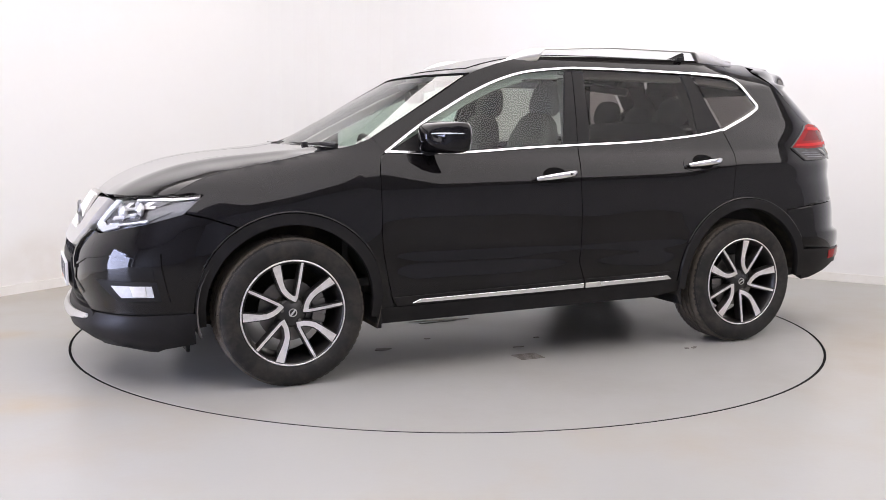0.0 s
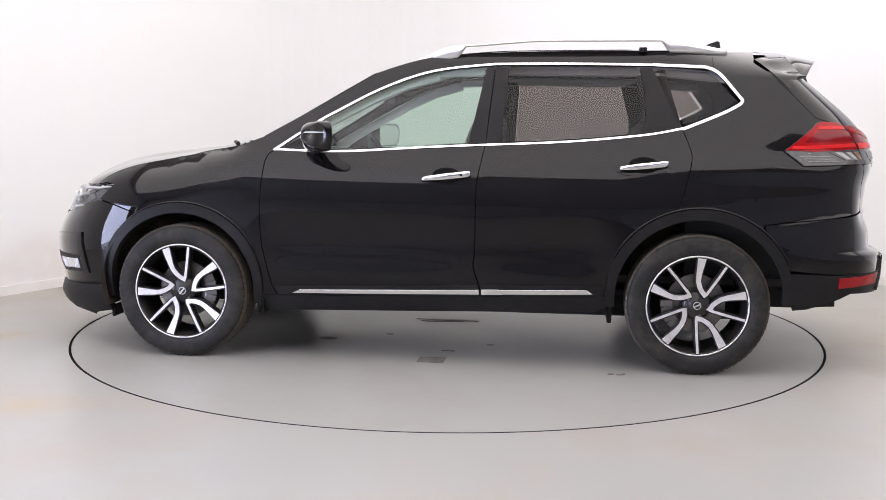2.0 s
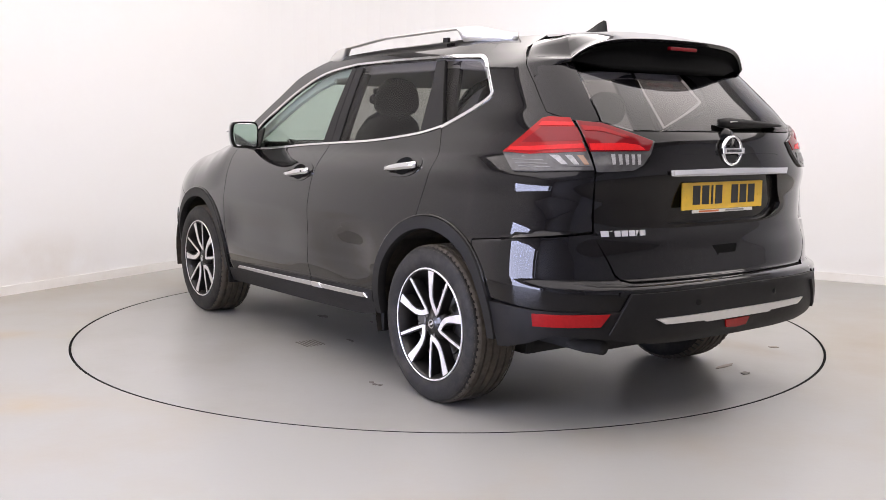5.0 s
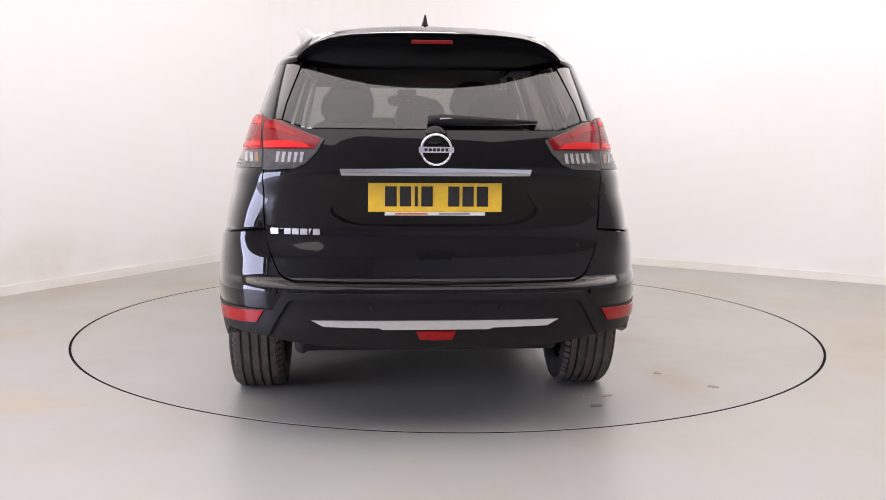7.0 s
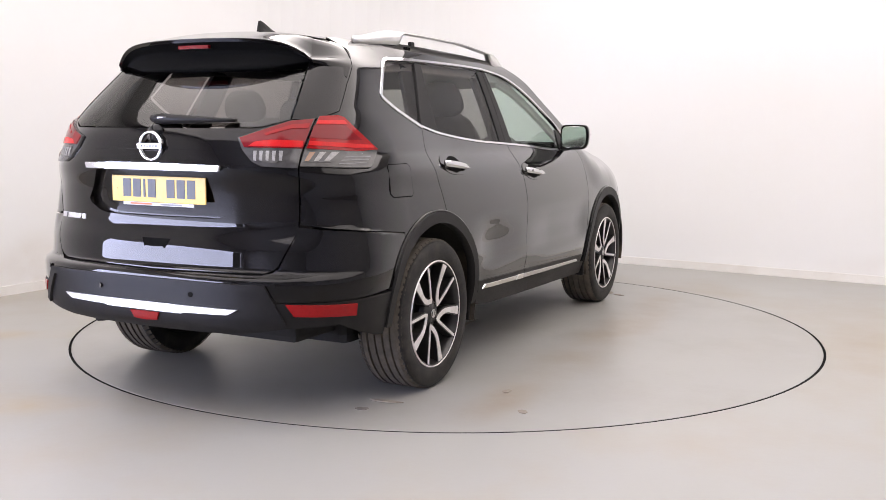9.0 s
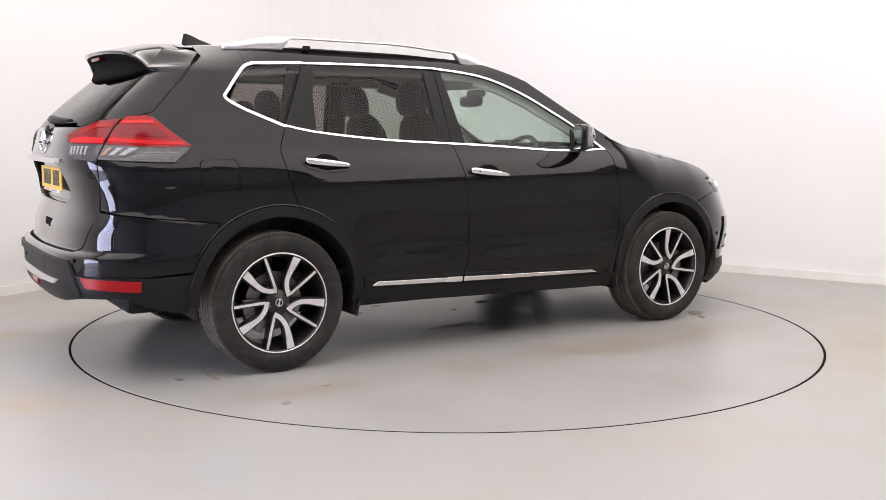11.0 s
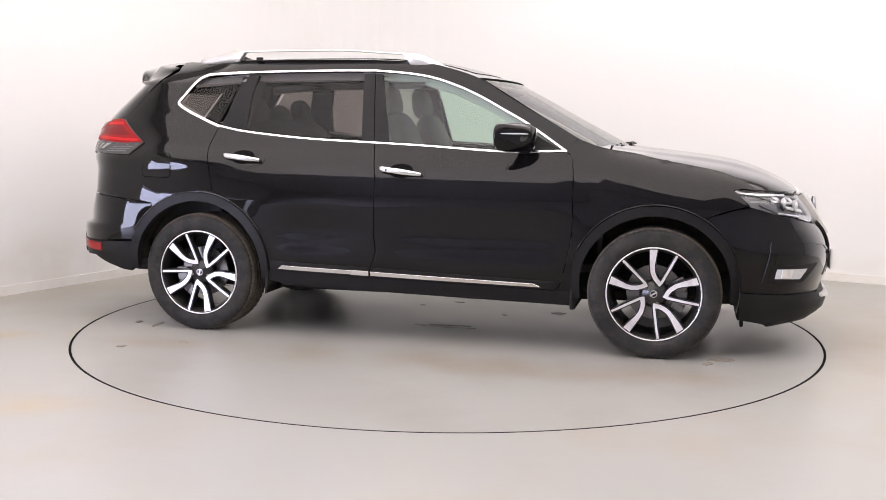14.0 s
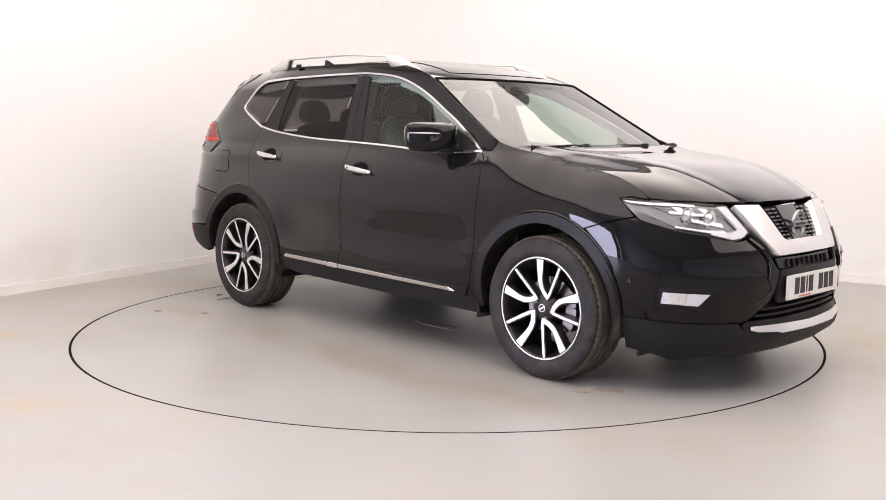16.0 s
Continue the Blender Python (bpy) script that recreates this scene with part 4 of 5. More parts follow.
# ---- tail: hatch, spoiler, lamps, bumper ----
HATCH_SIDE = [(-1.701, 1.528), (-1.806, 1.418), (-1.916, 1.300)]
edge = R((0.0, 1.222), (0.50, 1.224), (0.600, 1.258), (0.664, 1.258), (0.665, 1.06), (0.663, 0.83), (0.640, 0.745), (0.606, 0.670), (0.585, 0.652), (0.55, 0.642), (0.0, 0.637))
half = edge[1:-1]
recess_l = R((0.0, 1.045), (0.318, 1.045), (0.408, 0.915), (0.400, 0.890), (0.350, 0.862), (0.290, 0.850), (0.0, 0.848))
ring_out = [edge[0]] + half + [edge[-1]] + [(6 - u, z) for u, z in half[::-1]]
ring_in = [recess_l[0]] + recess_l[1:-1] + [recess_l[-1]] + [(6 - u, z) for u, z in recess_l[1:-1][::-1]]
key = ring_out + [ring_out[0]] + [ring_in[0]] + ring_in[::-1]
# the outer ring, a cut to the recess, the recess the other way round
HATCH = panel("hatch", key, PAINT, CAR, thick=0.034, step_u=0.0125, step_z=0.0125, label="black tailgate with recessed plate area")
panel("plate_recess", whole_rear(R((0.0, 1.050), (0.322, 1.050), (0.412, 0.912), (0.404, 0.886), (0.352, 0.858), (0.290, 0.845), (0.0, 0.843))), PAINT, HATCH, out=-0.030, thick=0, step_u=0.05)
for flip in (False, True):
    panel("hatch_pillar", R((0.600, 1.262)) + R((0.585, 1.33), (0.530, 1.50), (0.515, 1.535)) + S((-1.690, 1.535), *HATCH_SIDE) + R((0.662, 1.262)), PAINT, HATCH, gap=0.0015, flip=flip)
    panel("hatch_shut_line", S((-1.68, 1.545), (-1.69, 1.545), (-1.80, 1.432), (-1.925, 1.302), (-1.905, 1.296), (-1.79, 1.42)), SEAM, HATCH, out=-0.01, thick=0, flip=flip)
glass_l = R((0.0, 1.228), (0.495, 1.230), (0.594, 1.262), (0.580, 1.33), (0.525, 1.50), (0.510, 1.535), (0.0, 1.545))
pane = panel("rear_window", whole_rear(glass_l), REAR_PANE, HATCH, out=-0.002, thick=0, step_u=0.05, label="dark tinted rear window")
pane.visible_shadow = False
panel("hatch_chrome_bar", whole_rear(R((0.0, 1.076), (0.366, 1.072), (0.360, 1.052), (0.0, 1.052))), CHROME, HATCH, out=0.022, thick=0.04, step_u=0.05, label="chrome bar over the plate")
panel("hatch_grip", whole_rear(R((0.0, 0.757), (0.078, 0.757), (0.056, 0.718), (0.0, 0.716))), SEAM, HATCH, out=0.002, thick=0.004, step_u=0.05, label="black moulded grip recess")
panel("hatch_grip_rim", whole_rear(R((0.0, 0.722), (0.050, 0.724), (0.054, 0.716), (0.0, 0.712))), GLOSS_BLACK, HATCH, out=0.006, thick=0.008, step_u=0.05)
# crease above the chrome bar
panel("hatch_crease", whole_rear(R((0.0, 1.142), (0.30, 1.138), (0.335, 1.128), (0.30, 1.134), (0.0, 1.137))), GLOSS_BLACK, HATCH, out=0.0015, thick=0.002, step_u=0.05)


def flat_on_tail(name, y0, y1, z0, z1, x, material, parent, depth=0.006, label="", bevel=0.0015):
    bm = bmesh.new()
    box(bm, (x - depth, min(y0, y1), min(z0, z1)), (x, max(y0, y1), max(z0, z1)), bevel)
    return part(name, bm, material, parent, label)


PX = tail(0.96) + 0.030 - 0.014
plate = flat_on_tail("number_plate", -0.260, 0.260, 0.907, 1.019, PX, YELLOW, CAR, label="yellow number plate with black bars")
for y0, y1 in ((0.195, 0.150), (0.138, 0.094), (0.080, 0.068), (0.054, 0.010), (-0.050, -0.094), (-0.106, -0.150), (-0.162, -0.206)):
    flat_on_tail("plate_bar", y0, y1, 0.928, 1.006, PX - 0.005, INK, plate, 0.0025, bevel=0.0006)
flat_on_tail("plate_footer", -0.196, 0.196, 0.893, 0.906, PX - 0.004, WHITE_PLATE, plate, 0.003, bevel=0.0005)
flat_on_tail("footer_bar", 0.03, 0.155, 0.896, 0.9035, PX - 0.007, INK_RED, plate, 0.001, bevel=0)
flat_on_tail("footer_bar", -0.135, -0.015, 0.896, 0.9035, PX - 0.007, INK_GREY, plate, 0.001, bevel=0)
for y in (0.232, -0.232):
    bm = bmesh.new()
    cyl(bm, 0.006, 0.005, 0.004, Matrix.Translation((PX - 0.007, y, 0.960)) @ Matrix.Rotation(radians(90), 4, "Y"), 12)
    part("plate_screw", bm, YELLOW, plate)


def ring_badge(x, z, r, parent, nx, material=CHROME):
    """A round bright ring with a bar across it, facing +x or -x."""
    bm = bmesh.new()
    turn = Matrix.Translation((x, 0, z)) @ Matrix.Rotation(radians(-90 * nx), 4, "Z")
    prof = [(r * 0.80, 0.0), (r * 0.83, 0.010), (r * 0.90, 0.014), (r * 0.97, 0.010), (r, 0.0)]
    lathe(bm, prof, 40, turn)
    bmesh.ops.recalc_face_normals(bm, faces=bm.faces)
    b = part("round_badge", bm, material, parent, "metal ring badge with a crossbar", smooth=True)
    bm = bmesh.new()
    box(bm, (x, -r * 1.06, z - r * 0.19), (x + nx * 0.016, r * 1.06, z + r * 0.19), 0.003)
    part("crossbar", bm, material, b)
    bm = bmesh.new()
    w = r * 1.5 / 6
    for j in range(6):
        y = -r * 0.75 + (j + 0.5) * w
        box(bm, (x + nx * 0.0155, y - w * 0.36, z - r * 0.09), (x + nx * 0.0172, y + w * 0.36, z + r * 0.09))
    part("crossbar_bars", bm, INK, b, "row of dark bars")
    return b


ring_badge(tail(1.145) - 0.006, 1.148, 0.064, CAR, -1)
bm = bmesh.new()
lathe(bm, [(0.0001, 0.014), (0.034, 0.010), (0.046, -0.004)], 24, Matrix.Translation((tail(1.2) - 0.002, 0.0, 1.196)) @ Matrix.Rotation(radians(90), 4, "Z"))
bmesh.ops.recalc_face_normals(bm, faces=bm.faces)
part("camera_pod", bm, GLOSS_BLACK, HATCH, smooth=True)
# model badge: raised silver bars
y = 0.640
for w in (0.030, 0.012, 0.024, 0.026, 0.028, 0.010, 0.026):
    panel("badge_bar", R((y, 0.838), (y - w, 0.838), (y - w, 0.8355 if w < 0.02 else 0.815), (y, 0.8355 if w < 0.013 and w > 0.011 else 0.815)), SATIN, HATCH, out=0.004, thick=0.005)
    y -= w + 0.006
# rear wiper with its cover
bm = bmesh.new()
rows = []
for j in range(17):
    t = j / 16
    yy = 0.03 - 0.43 * t
    xx = tail(1.262) - 0.022 - 0.012 * math.sin(math.pi * t) + 0.10 * (abs(yy) / 0.8) ** 2.6
    h = 0.026 * (1 - 0.75 * t) * (0.6 + 0.4 * min(1, t * 8))
    rows.append([bm.verts.new((xx + dx, yy, 1.262 - 0.006 * t + dz * h)) for dx, dz in ((0.012, -1), (-0.006, -0.8), (-0.016, 0.1), (-0.006, 0.9), (0.012, 1))])
for a, b in zip(rows, rows[1:]):
    for j in range(5):
        bm.faces.new((a[j], a[(j + 1) % 5], b[(j + 1) % 5], b[j]))
bm.faces.new(rows[0])
bm.faces.new(rows[-1])
bmesh.ops.recalc_face_normals(bm, faces=bm.faces)
wiper = part("rear_wiper", bm, PLASTIC, CAR, "black rear wiper arm", smooth=True)
bm = bmesh.new()
box(bm, (tail(1.262) - 0.042, -0.07, 1.262), (tail(1.262) - 0.034, -0.015, 1.270), 0.002)
part("wiper_clip", bm, SATIN, wiper)

# roof spoiler


def spoiler(a, b):
    """a runs round the section from the roof's edge over the lip to the pane, b across."""
    v = 2 * b - 1
    lip_x = -2.025 + 0.125 * abs(v) ** 2.5
    s_z = roof_side_z(-1.70) + 0.040 * (1 - abs(v) ** 2.4) - 0.006 * abs(v) ** 6
    lip_z = 1.616 - 0.016 * v * v - 0.078 * abs(v) ** 7
    root_x = -1.690
    w = half_width(1.632, -1.70)
    pts = [(root_x, s_z - 0.002), (-1.80, s_z - 0.010), (lip_x + 0.03, lip_z + 0.004), (lip_x, lip_z - 0.004), (lip_x + 0.012, lip_z - 0.018),
           (-1.955 + 0.10 * abs(v) ** 3, 1.552 + 0.012 * (1 - v * v) - 0.045 * abs(v) ** 7), (-1.998 + 0.145 * abs(v) ** 2.6, 1.482 + 0.035 * abs(v) ** 8), (-1.975 + 0.145 * abs(v) ** 2.6, 1.470 + 0.035 * abs(v) ** 8)]
    t = a * (len(pts) - 1)
    i = min(int(t), len(pts) - 2)
    x, z = [pts[i][d] + (pts[i + 1][d] - pts[i][d]) * (t - i) for d in (0, 1)]
    return Vector((x, v * (w + (0.552 - w) * ease(0.0, 0.43, a)), z))


bm = bmesh.new()
grid(bm, lambda a, b: spoiler(a * 4 / 7, b), 16, 36)
bmesh.ops.recalc_face_normals(bm, faces=bm.faces)
sp = part("roof_spoiler", bm, PAINT, CAR, "black roof spoiler over the rear window", smooth=True)
bm = bmesh.new()
grid(bm, lambda a, b: spoiler(4 / 7 + a * 3 / 7, b), 12, 36)
bmesh.ops.recalc_face_normals(bm, faces=bm.faces)
part("spoiler_underside", bm, SEAM, sp, smooth=True)
# the ends run down into the rear pillars
END_LINE = [(-1.636, 1.600), (-1.668, 1.570), (-1.706, 1.531), (-1.745, 1.490), (-1.788, 1.446)]
for sg in (1, -1):
    bm = bmesh.new()

    def spoiler_side(a, b):
        top = spoiler(0.03 + 0.62 * a, 1.0)
        t = a * (len(END_LINE) - 1)
        i = min(int(t), len(END_LINE) - 2)
        x, z = [END_LINE[i][d] + (END_LINE[i + 1][d] - END_LINE[i][d]) * (t - i) for d in (0, 1)]
        u = at_x(x, z)
        foot = shell(u, z) + normal(u, z) * 0.003
        p = top.lerp(foot, b) + Vector((0, 0.012, 0)) * math.sin(math.pi * b)
        return Vector((p.x, sg * p.y, p.z))
    grid(bm, spoiler_side, 16, 8)
    bmesh.ops.recalc_face_normals(bm, faces=bm.faces)
    part("spoiler_end", bm, PAINT, sp, smooth=True)
bm = bmesh.new()
box(bm, (-2.012, -0.085, 1.570), (-1.993, 0.085, 1.586), 0.003)
part("high_brake_light", bm, RED_DARK, sp, "red high-level brake light")

# tail lamps, one half on the wing and one on the hatch
for flip in (False, True):
    k = dict(flip=flip)
    lamp = panel("tail_lamp", S((-1.752, 1.136), (-1.915, 1.273), (-1.945, 1.279)) + R((0.669, 1.273), (0.669, 1.072)) + S((-1.95, 1.062), (-1.846, 1.060)), SMOKE, CAR, out=0.010, thick=0.02, gap=0.001, label="wraparound tail lamp, red over smoked grey", **k)
    panel("red_lens", S((-1.757, 1.135), (-1.917, 1.269), (-1.945, 1.276)) + R((0.671, 1.270), (0.671, 1.143)) + S((-1.90, 1.128)), RED, lamp, out=0.014, thick=0.008, **k)
    panel("lens_shade", S((-1.93, 1.236)) + R((0.671, 1.232), (0.671, 1.184)) + S((-1.90, 1.176), (-1.852, 1.176)), RED_DARK, lamp, out=0.0150, thick=0.004, **k)
    panel("light_bar", S((-1.785, 1.142), (-1.90, 1.142)) + R((0.673, 1.155), (0.673, 1.172)) + S((-1.90, 1.160), (-1.795, 1.155)), RED_BRIGHT, lamp, out=0.0165, thick=0.004, **k)
    panel("light_bar", S((-1.925, 1.256)) + R((0.673, 1.252), (0.673, 1.238)) + S((-1.915, 1.240)), RED_BRIGHT, lamp, out=0.0165, thick=0.004, **k)
    for j in range(4):
        z = 1.120 - 0.013 * j
        panel("lens_rib", S((-1.80 - 0.022 * j, z)) + R((0.760, z), (0.760, z - 0.004)) + S((-1.806 - 0.022 * j, z - 0.004)), HOUSING, lamp, out=0.0115, thick=0.003, **k)
    panel("indicator_lens", R((0.752, 1.130), (0.676, 1.130), (0.676, 1.084), (0.742, 1.084)), SMOKE, lamp, out=0.0130, thick=0.006, **k)
    for j in range(3):
        y0 = 0.744 - 0.024 * j
        panel("lens_crystal", R((y0, 1.126), (y0 - 0.014, 1.126), (y0 - 0.018, 1.090), (y0 - 0.006, 1.090)), GREY_LENS if j < 2 else AMBER, lamp, out=0.0150, thick=0.005, **k)
    inner = panel("hatch_lamp", R((0.664, 1.262), (0.600, 1.252), (0.428, 1.184), (0.455, 1.135), (0.500, 1.090), (0.540, 1.072), (0.664, 1.066)), SMOKE, CAR, out=0.010, thick=0.02, label="tail lamp half on the hatch", **k)
    panel("red_lens", R((0.662, 1.259), (0.600, 1.249), (0.436, 1.183), (0.462, 1.146), (0.662, 1.142)), RED_DARK, inner, out=0.013, thick=0.006, **k)
    panel("light_bar", R((0.659, 1.240), (0.610, 1.234), (0.530, 1.200), (0.538, 1.192), (0.612, 1.218), (0.659, 1.222)), RED, inner, out=0.0150, thick=0.004, **k)
    panel("light_bar", R((0.659, 1.172), (0.560, 1.176), (0.500, 1.168), (0.478, 1.150), (0.659, 1.148)), RED_BRIGHT, inner, out=0.0150, thick=0.004, **k)
    panel("reversing_lens", R((0.630, 1.136), (0.490, 1.136), (0.515, 1.095), (0.590, 1.080)), SMOKE, inner, out=0.0120, thick=0.005, **k)
    for j in range(5):
        y0 = 0.606 - 0.023 * j
        panel("lens_crystal", R((y0, 1.132), (y0 - 0.013, 1.132), (y0 - 0.006, 1.094), (y0 + 0.004, 1.092)), GREY_LENS, inner, out=0.0140, thick=0.005, **k)

# rear bumper
BUMPER_R = panel("rear_bumper", whole_rear(R((0.0, 0.590), (0.578, 0.590), (0.628, 0.532)) + S((-2.035, 0.530), *[p for p in arch_part(HUB_R, ARCH_R - 0.004, -1.86, -1.662)[::-1] if p[1] > 0.53], (-1.662, 0.768), (-1.90, 0.796)) + R((0.664, 0.826), (0.644, 0.74), (0.610, 0.662), (0.588, 0.644), (0.55, 0.634), (0.0, 0.630))), PAINT, CAR, thick=0.03, step_u=0.0125, step_z=0.0125, label="black painted rear bumper")
CLAD_R = panel("bumper_cladding", whole_rear(R((0.0, 0.384), (0.30, 0.387), (0.47, 0.395), (0.66, 0.424)) + S((-2.10, 0.432), (-2.0, 0.388), (-1.88, 0.352), (-1.818, 0.345), (-1.812, 0.40), (-1.790, 0.530), (-2.035, 0.525)) + R((0.626, 0.528), (0.575, 0.586), (0.0, 0.586))), PLASTIC, BUMPER_R, out=0.004, thick=0.04, step_u=0.02, step_z=0.025, label="black plastic lower bumper")
panel("bumper_blade", whole_rear(R((0.0, 0.600), (0.585, 0.600), (0.660, 0.445), (0.640, 0.430), (0.560, 0.570), (0.0, 0.578))), PLASTIC, BUMPER_R, out=0.016, thick=0.02, step_u=0.05)
panel("bumper_strip", whole_rear(R((0.0, 0.497), (0.475, 0.497), (0.430, 0.474), (0.22, 0.470), (0.205, 0.464), (0.0, 0.464))), SATIN, BUMPER_R, out=0.016, thick=0.02, step_u=0.05, label="satin silver skid strip")
panel("rear_fog_lamp", whole_rear(R((0.0, 0.455), (0.078, 0.455), (0.062, 0.424), (0.0, 0.420))), RED, BUMPER_R, out=0.012, thick=0.02, step_u=0.05, label="red rear fog lamp")
for flip in (False, True):
    panel("rear_reflector", R((0.662, 0.525)) + S((-2.030, 0.512), (-2.030, 0.462)) + R((0.690, 0.476)), RED, BUMPER_R, out=0.010, thick=0.012, flip=flip, label="red bumper reflector")
    sg = -1 if flip else 1
    for yy, zz in ((0.62, 0.60), (0.25, 0.545)):
        bm = bmesh.new()
        p = shell(at_y(yy, zz, True), zz) + normal(at_y(yy, zz, True), zz) * 0.006
        m = Matrix.Translation((p.x, sg * p.y, p.z)) @ Vector((-0.9, sg * 0.4, 0)).to_track_quat("Z", "Y").to_matrix().to_4x4()
        cyl(bm, 0.011, 0.011, 0.006, m, 16)
        part("parking_sensor", bm, GLOSS_BLACK, BUMPER_R)
panel("hatch_foot_gap", whole_rear(R((0.0, 0.645), (0.56, 0.648), (0.62, 0.69), (0.60, 0.64), (0.56, 0.622), (0.0, 0.618))), SEAM, HATCH, out=-0.012, thick=0, step_u=0.05)
bm = bmesh.new()
tube(bm, [(-1.80, 0.50, 0.33), (-1.98, 0.52, 0.335), (-2.10, 0.53, 0.345)], 0.030, 16)
part("exhaust_pipe", bm, UNDER, CAR, "short dark exhaust pipe", smooth=True)

# ---- nose: bumper, lamps, grille ----
BUMPER_F = None
for flip in (False, True):
    k = dict(flip=flip)
    o = S((1.73, 0.812), (1.80, 0.827), (1.838, 0.835), (1.867, 0.826)) + F((0.712, 0.784), (0.600, 0.752), (0.49, 0.730), (0.415, 0.742), (0.360, 0.690), (0.292, 0.588), (0.300, 0.545), (0.335, 0.459), (0.45, 0.364), (0.499, 0.360), (0.717, 0.363))
    o += S((1.806, 0.378), (1.800, 0.46), (1.772, 0.56), (1.722, 0.66), (1.655, 0.735), (1.612, 0.773))
    b = panel("front_bumper", o, PAINT, CAR, gap=0.002, thick=0.03, label="black painted front bumper side", **k)
    BUMPER_F = BUMPER_F or b
    panel("bumper_cladding", S((1.788, 0.374)) + F((0.717, 0.359), (0.499, 0.356), (0.47, 0.30), (0.45, 0.20), (0.50, 0.165), (0.65, 0.178)) + S((1.92, 0.200), (1.792, 0.226)), PLASTIC, b, out=0.008, thick=0.04, label="scuffed black plastic lower bumper", **k)
    panel("bumper_swage", F((0.432, 0.738), (0.418, 0.742), (0.362, 0.688), (0.340, 0.640), (0.352, 0.560), (0.366, 0.556), (0.358, 0.638), (0.378, 0.684)), PAINT, b, out=0.012, thick=0.014, **k)
    # fog lamp and its pocket
    panel("fog_pocket", F((0.776, 0.645), (0.60, 0.632), (0.47, 0.612), (0.47, 0.540), (0.560, 0.526), (0.778, 0.524)), GLOSS_BLACK, b, out=0.0015, thick=0.006, **k)
    panel("pocket_edge", F((0.792, 0.655), (0.776, 0.652), (0.780, 0.430), (0.794, 0.430)), PAINT, b, out=0.010, thick=0.014, **k)
    panel("fog_frame", F((0.782, 0.524), (0.782, 0.436), (0.650, 0.426), (0.555, 0.524)), PLASTIC, b, out=0.005, thick=0.01, **k)
    fl = panel("fog_lamp", F((0.770, 0.506), (0.768, 0.455), (0.672, 0.447), (0.640, 0.500)), WHITE_LENS, CAR, out=0.0085, thick=0.01, label="clear front fog lamp", **k)
    panel("fog_bulb", F((0.755, 0.505), (0.752, 0.458), (0.715, 0.455), (0.712, 0.503)), REFLECTOR, fl, out=0.0115, thick=0.004, **k)
    panel("pocket_edge", F((0.776, 0.650), (0.60, 0.638), (0.47, 0.618), (0.47, 0.611), (0.60, 0.630), (0.776, 0.642)), PAINT, b, out=0.008, thick=0.012, **k)
    panel("pocket_edge", F((0.47, 0.618), (0.36, 0.575), (0.33, 0.50), (0.42, 0.44), (0.43, 0.446), (0.342, 0.503), (0.368, 0.568), (0.47, 0.608)), PAINT, b, out=0.005, thick=0.008, **k)
    # headlamp
    outline = S((1.750, 0.922), (1.80, 0.922)) + F((0.739, 0.914), (0.60, 0.906), (0.462, 0.892), (0.392, 0.772), (0.440, 0.748), (0.495, 0.738), (0.60, 0.766), (0.712, 0.788)) + S((1.865, 0.828))
    hl = panel("headlamp", outline, HOUSING, CAR, out=-0.030, thick=0.0, label="clear headlamp with bright daytime light blade", **k)
    panel("headlamp_bezel", F((0.70, 0.900), (0.52, 0.884), (0.470, 0.792), (0.56, 0.772), (0.70, 0.800), (0.760, 0.850)), HOUSING, hl, out=-0.024, thick=0.01, **k)
    panel("light_blade", F((0.500, 0.890), (0.452, 0.890), (0.396, 0.774), (0.440, 0.752), (0.498, 0.744), (0.590, 0.768), (0.575, 0.790), (0.500, 0.772), (0.446, 0.790)), WHITE_LENS, hl, out=-0.012, thick=0.012, label="white daytime light blade", **k)
    panel("upper_blade", S((1.765, 0.917)) + F((0.739, 0.909), (0.60, 0.901), (0.600, 0.892), (0.739, 0.899)) + S((1.80, 0.908)), REFLECTOR, hl, out=-0.014, thick=0.008, **k)
    panel("upper_blade", F((0.70, 0.872), (0.56, 0.858), (0.56, 0.848), (0.70, 0.862)), REFLECTOR, hl, out=-0.014, thick=0.012, **k)
    panel("upper_blade", F((0.64, 0.838), (0.52, 0.816), (0.52, 0.800), (0.64, 0.826)), REFLECTOR, hl, out=-0.014, thick=0.012, **k)
    for yy, zz, rr in ((0.655, 0.846, 0.030), (0.575, 0.832, 0.030)):
        u = at_y(yy, zz, False)
        p, nn = shell(u, zz), normal(u, zz)
        sg = -1 if flip else 1
        m = Matrix.Translation((p.x - 0.03 * nn.x, sg * (p.y - 0.03 * nn.y), p.z)) @ Vector((1, sg * 0.25, 0)).to_track_quat("Y", "Z").to_matrix().to_4x4()
        bm = bmesh.new()
        lathe(bm, [(rr * 1.35, 0.022), (rr * 1.15, 0.018), (rr, 0.004), (rr * 0.96, 0.010), (rr * 0.7, 0.022), (0.0001, 0.029)], 28, m)
        bmesh.ops.recalc_face_normals(bm, faces=bm.faces)
        part("projector", bm, REFLECTOR, hl, smooth=True)
    for j in range(5):
        y0 = 0.735 - 0.050 * j
        panel("lamp_slat", F((y0, 0.896 - 0.003 * j), (y0 - 0.030, 0.893 - 0.003 * j), (y0 - 0.046, 0.866 - 0.006 * j), (y0 - 0.028, 0.868 - 0.006 * j)), REFLECTOR if j % 2 else SMOKE, hl, out=-0.020, thick=0.012, **k)
    panel("lamp_lip", F((0.705, 0.806), (0.600, 0.786), (0.520, 0.782), (0.522, 0.775), (0.600, 0.777), (0.708, 0.798)), REFLECTOR, hl, out=-0.012, thick=0.012, **k)
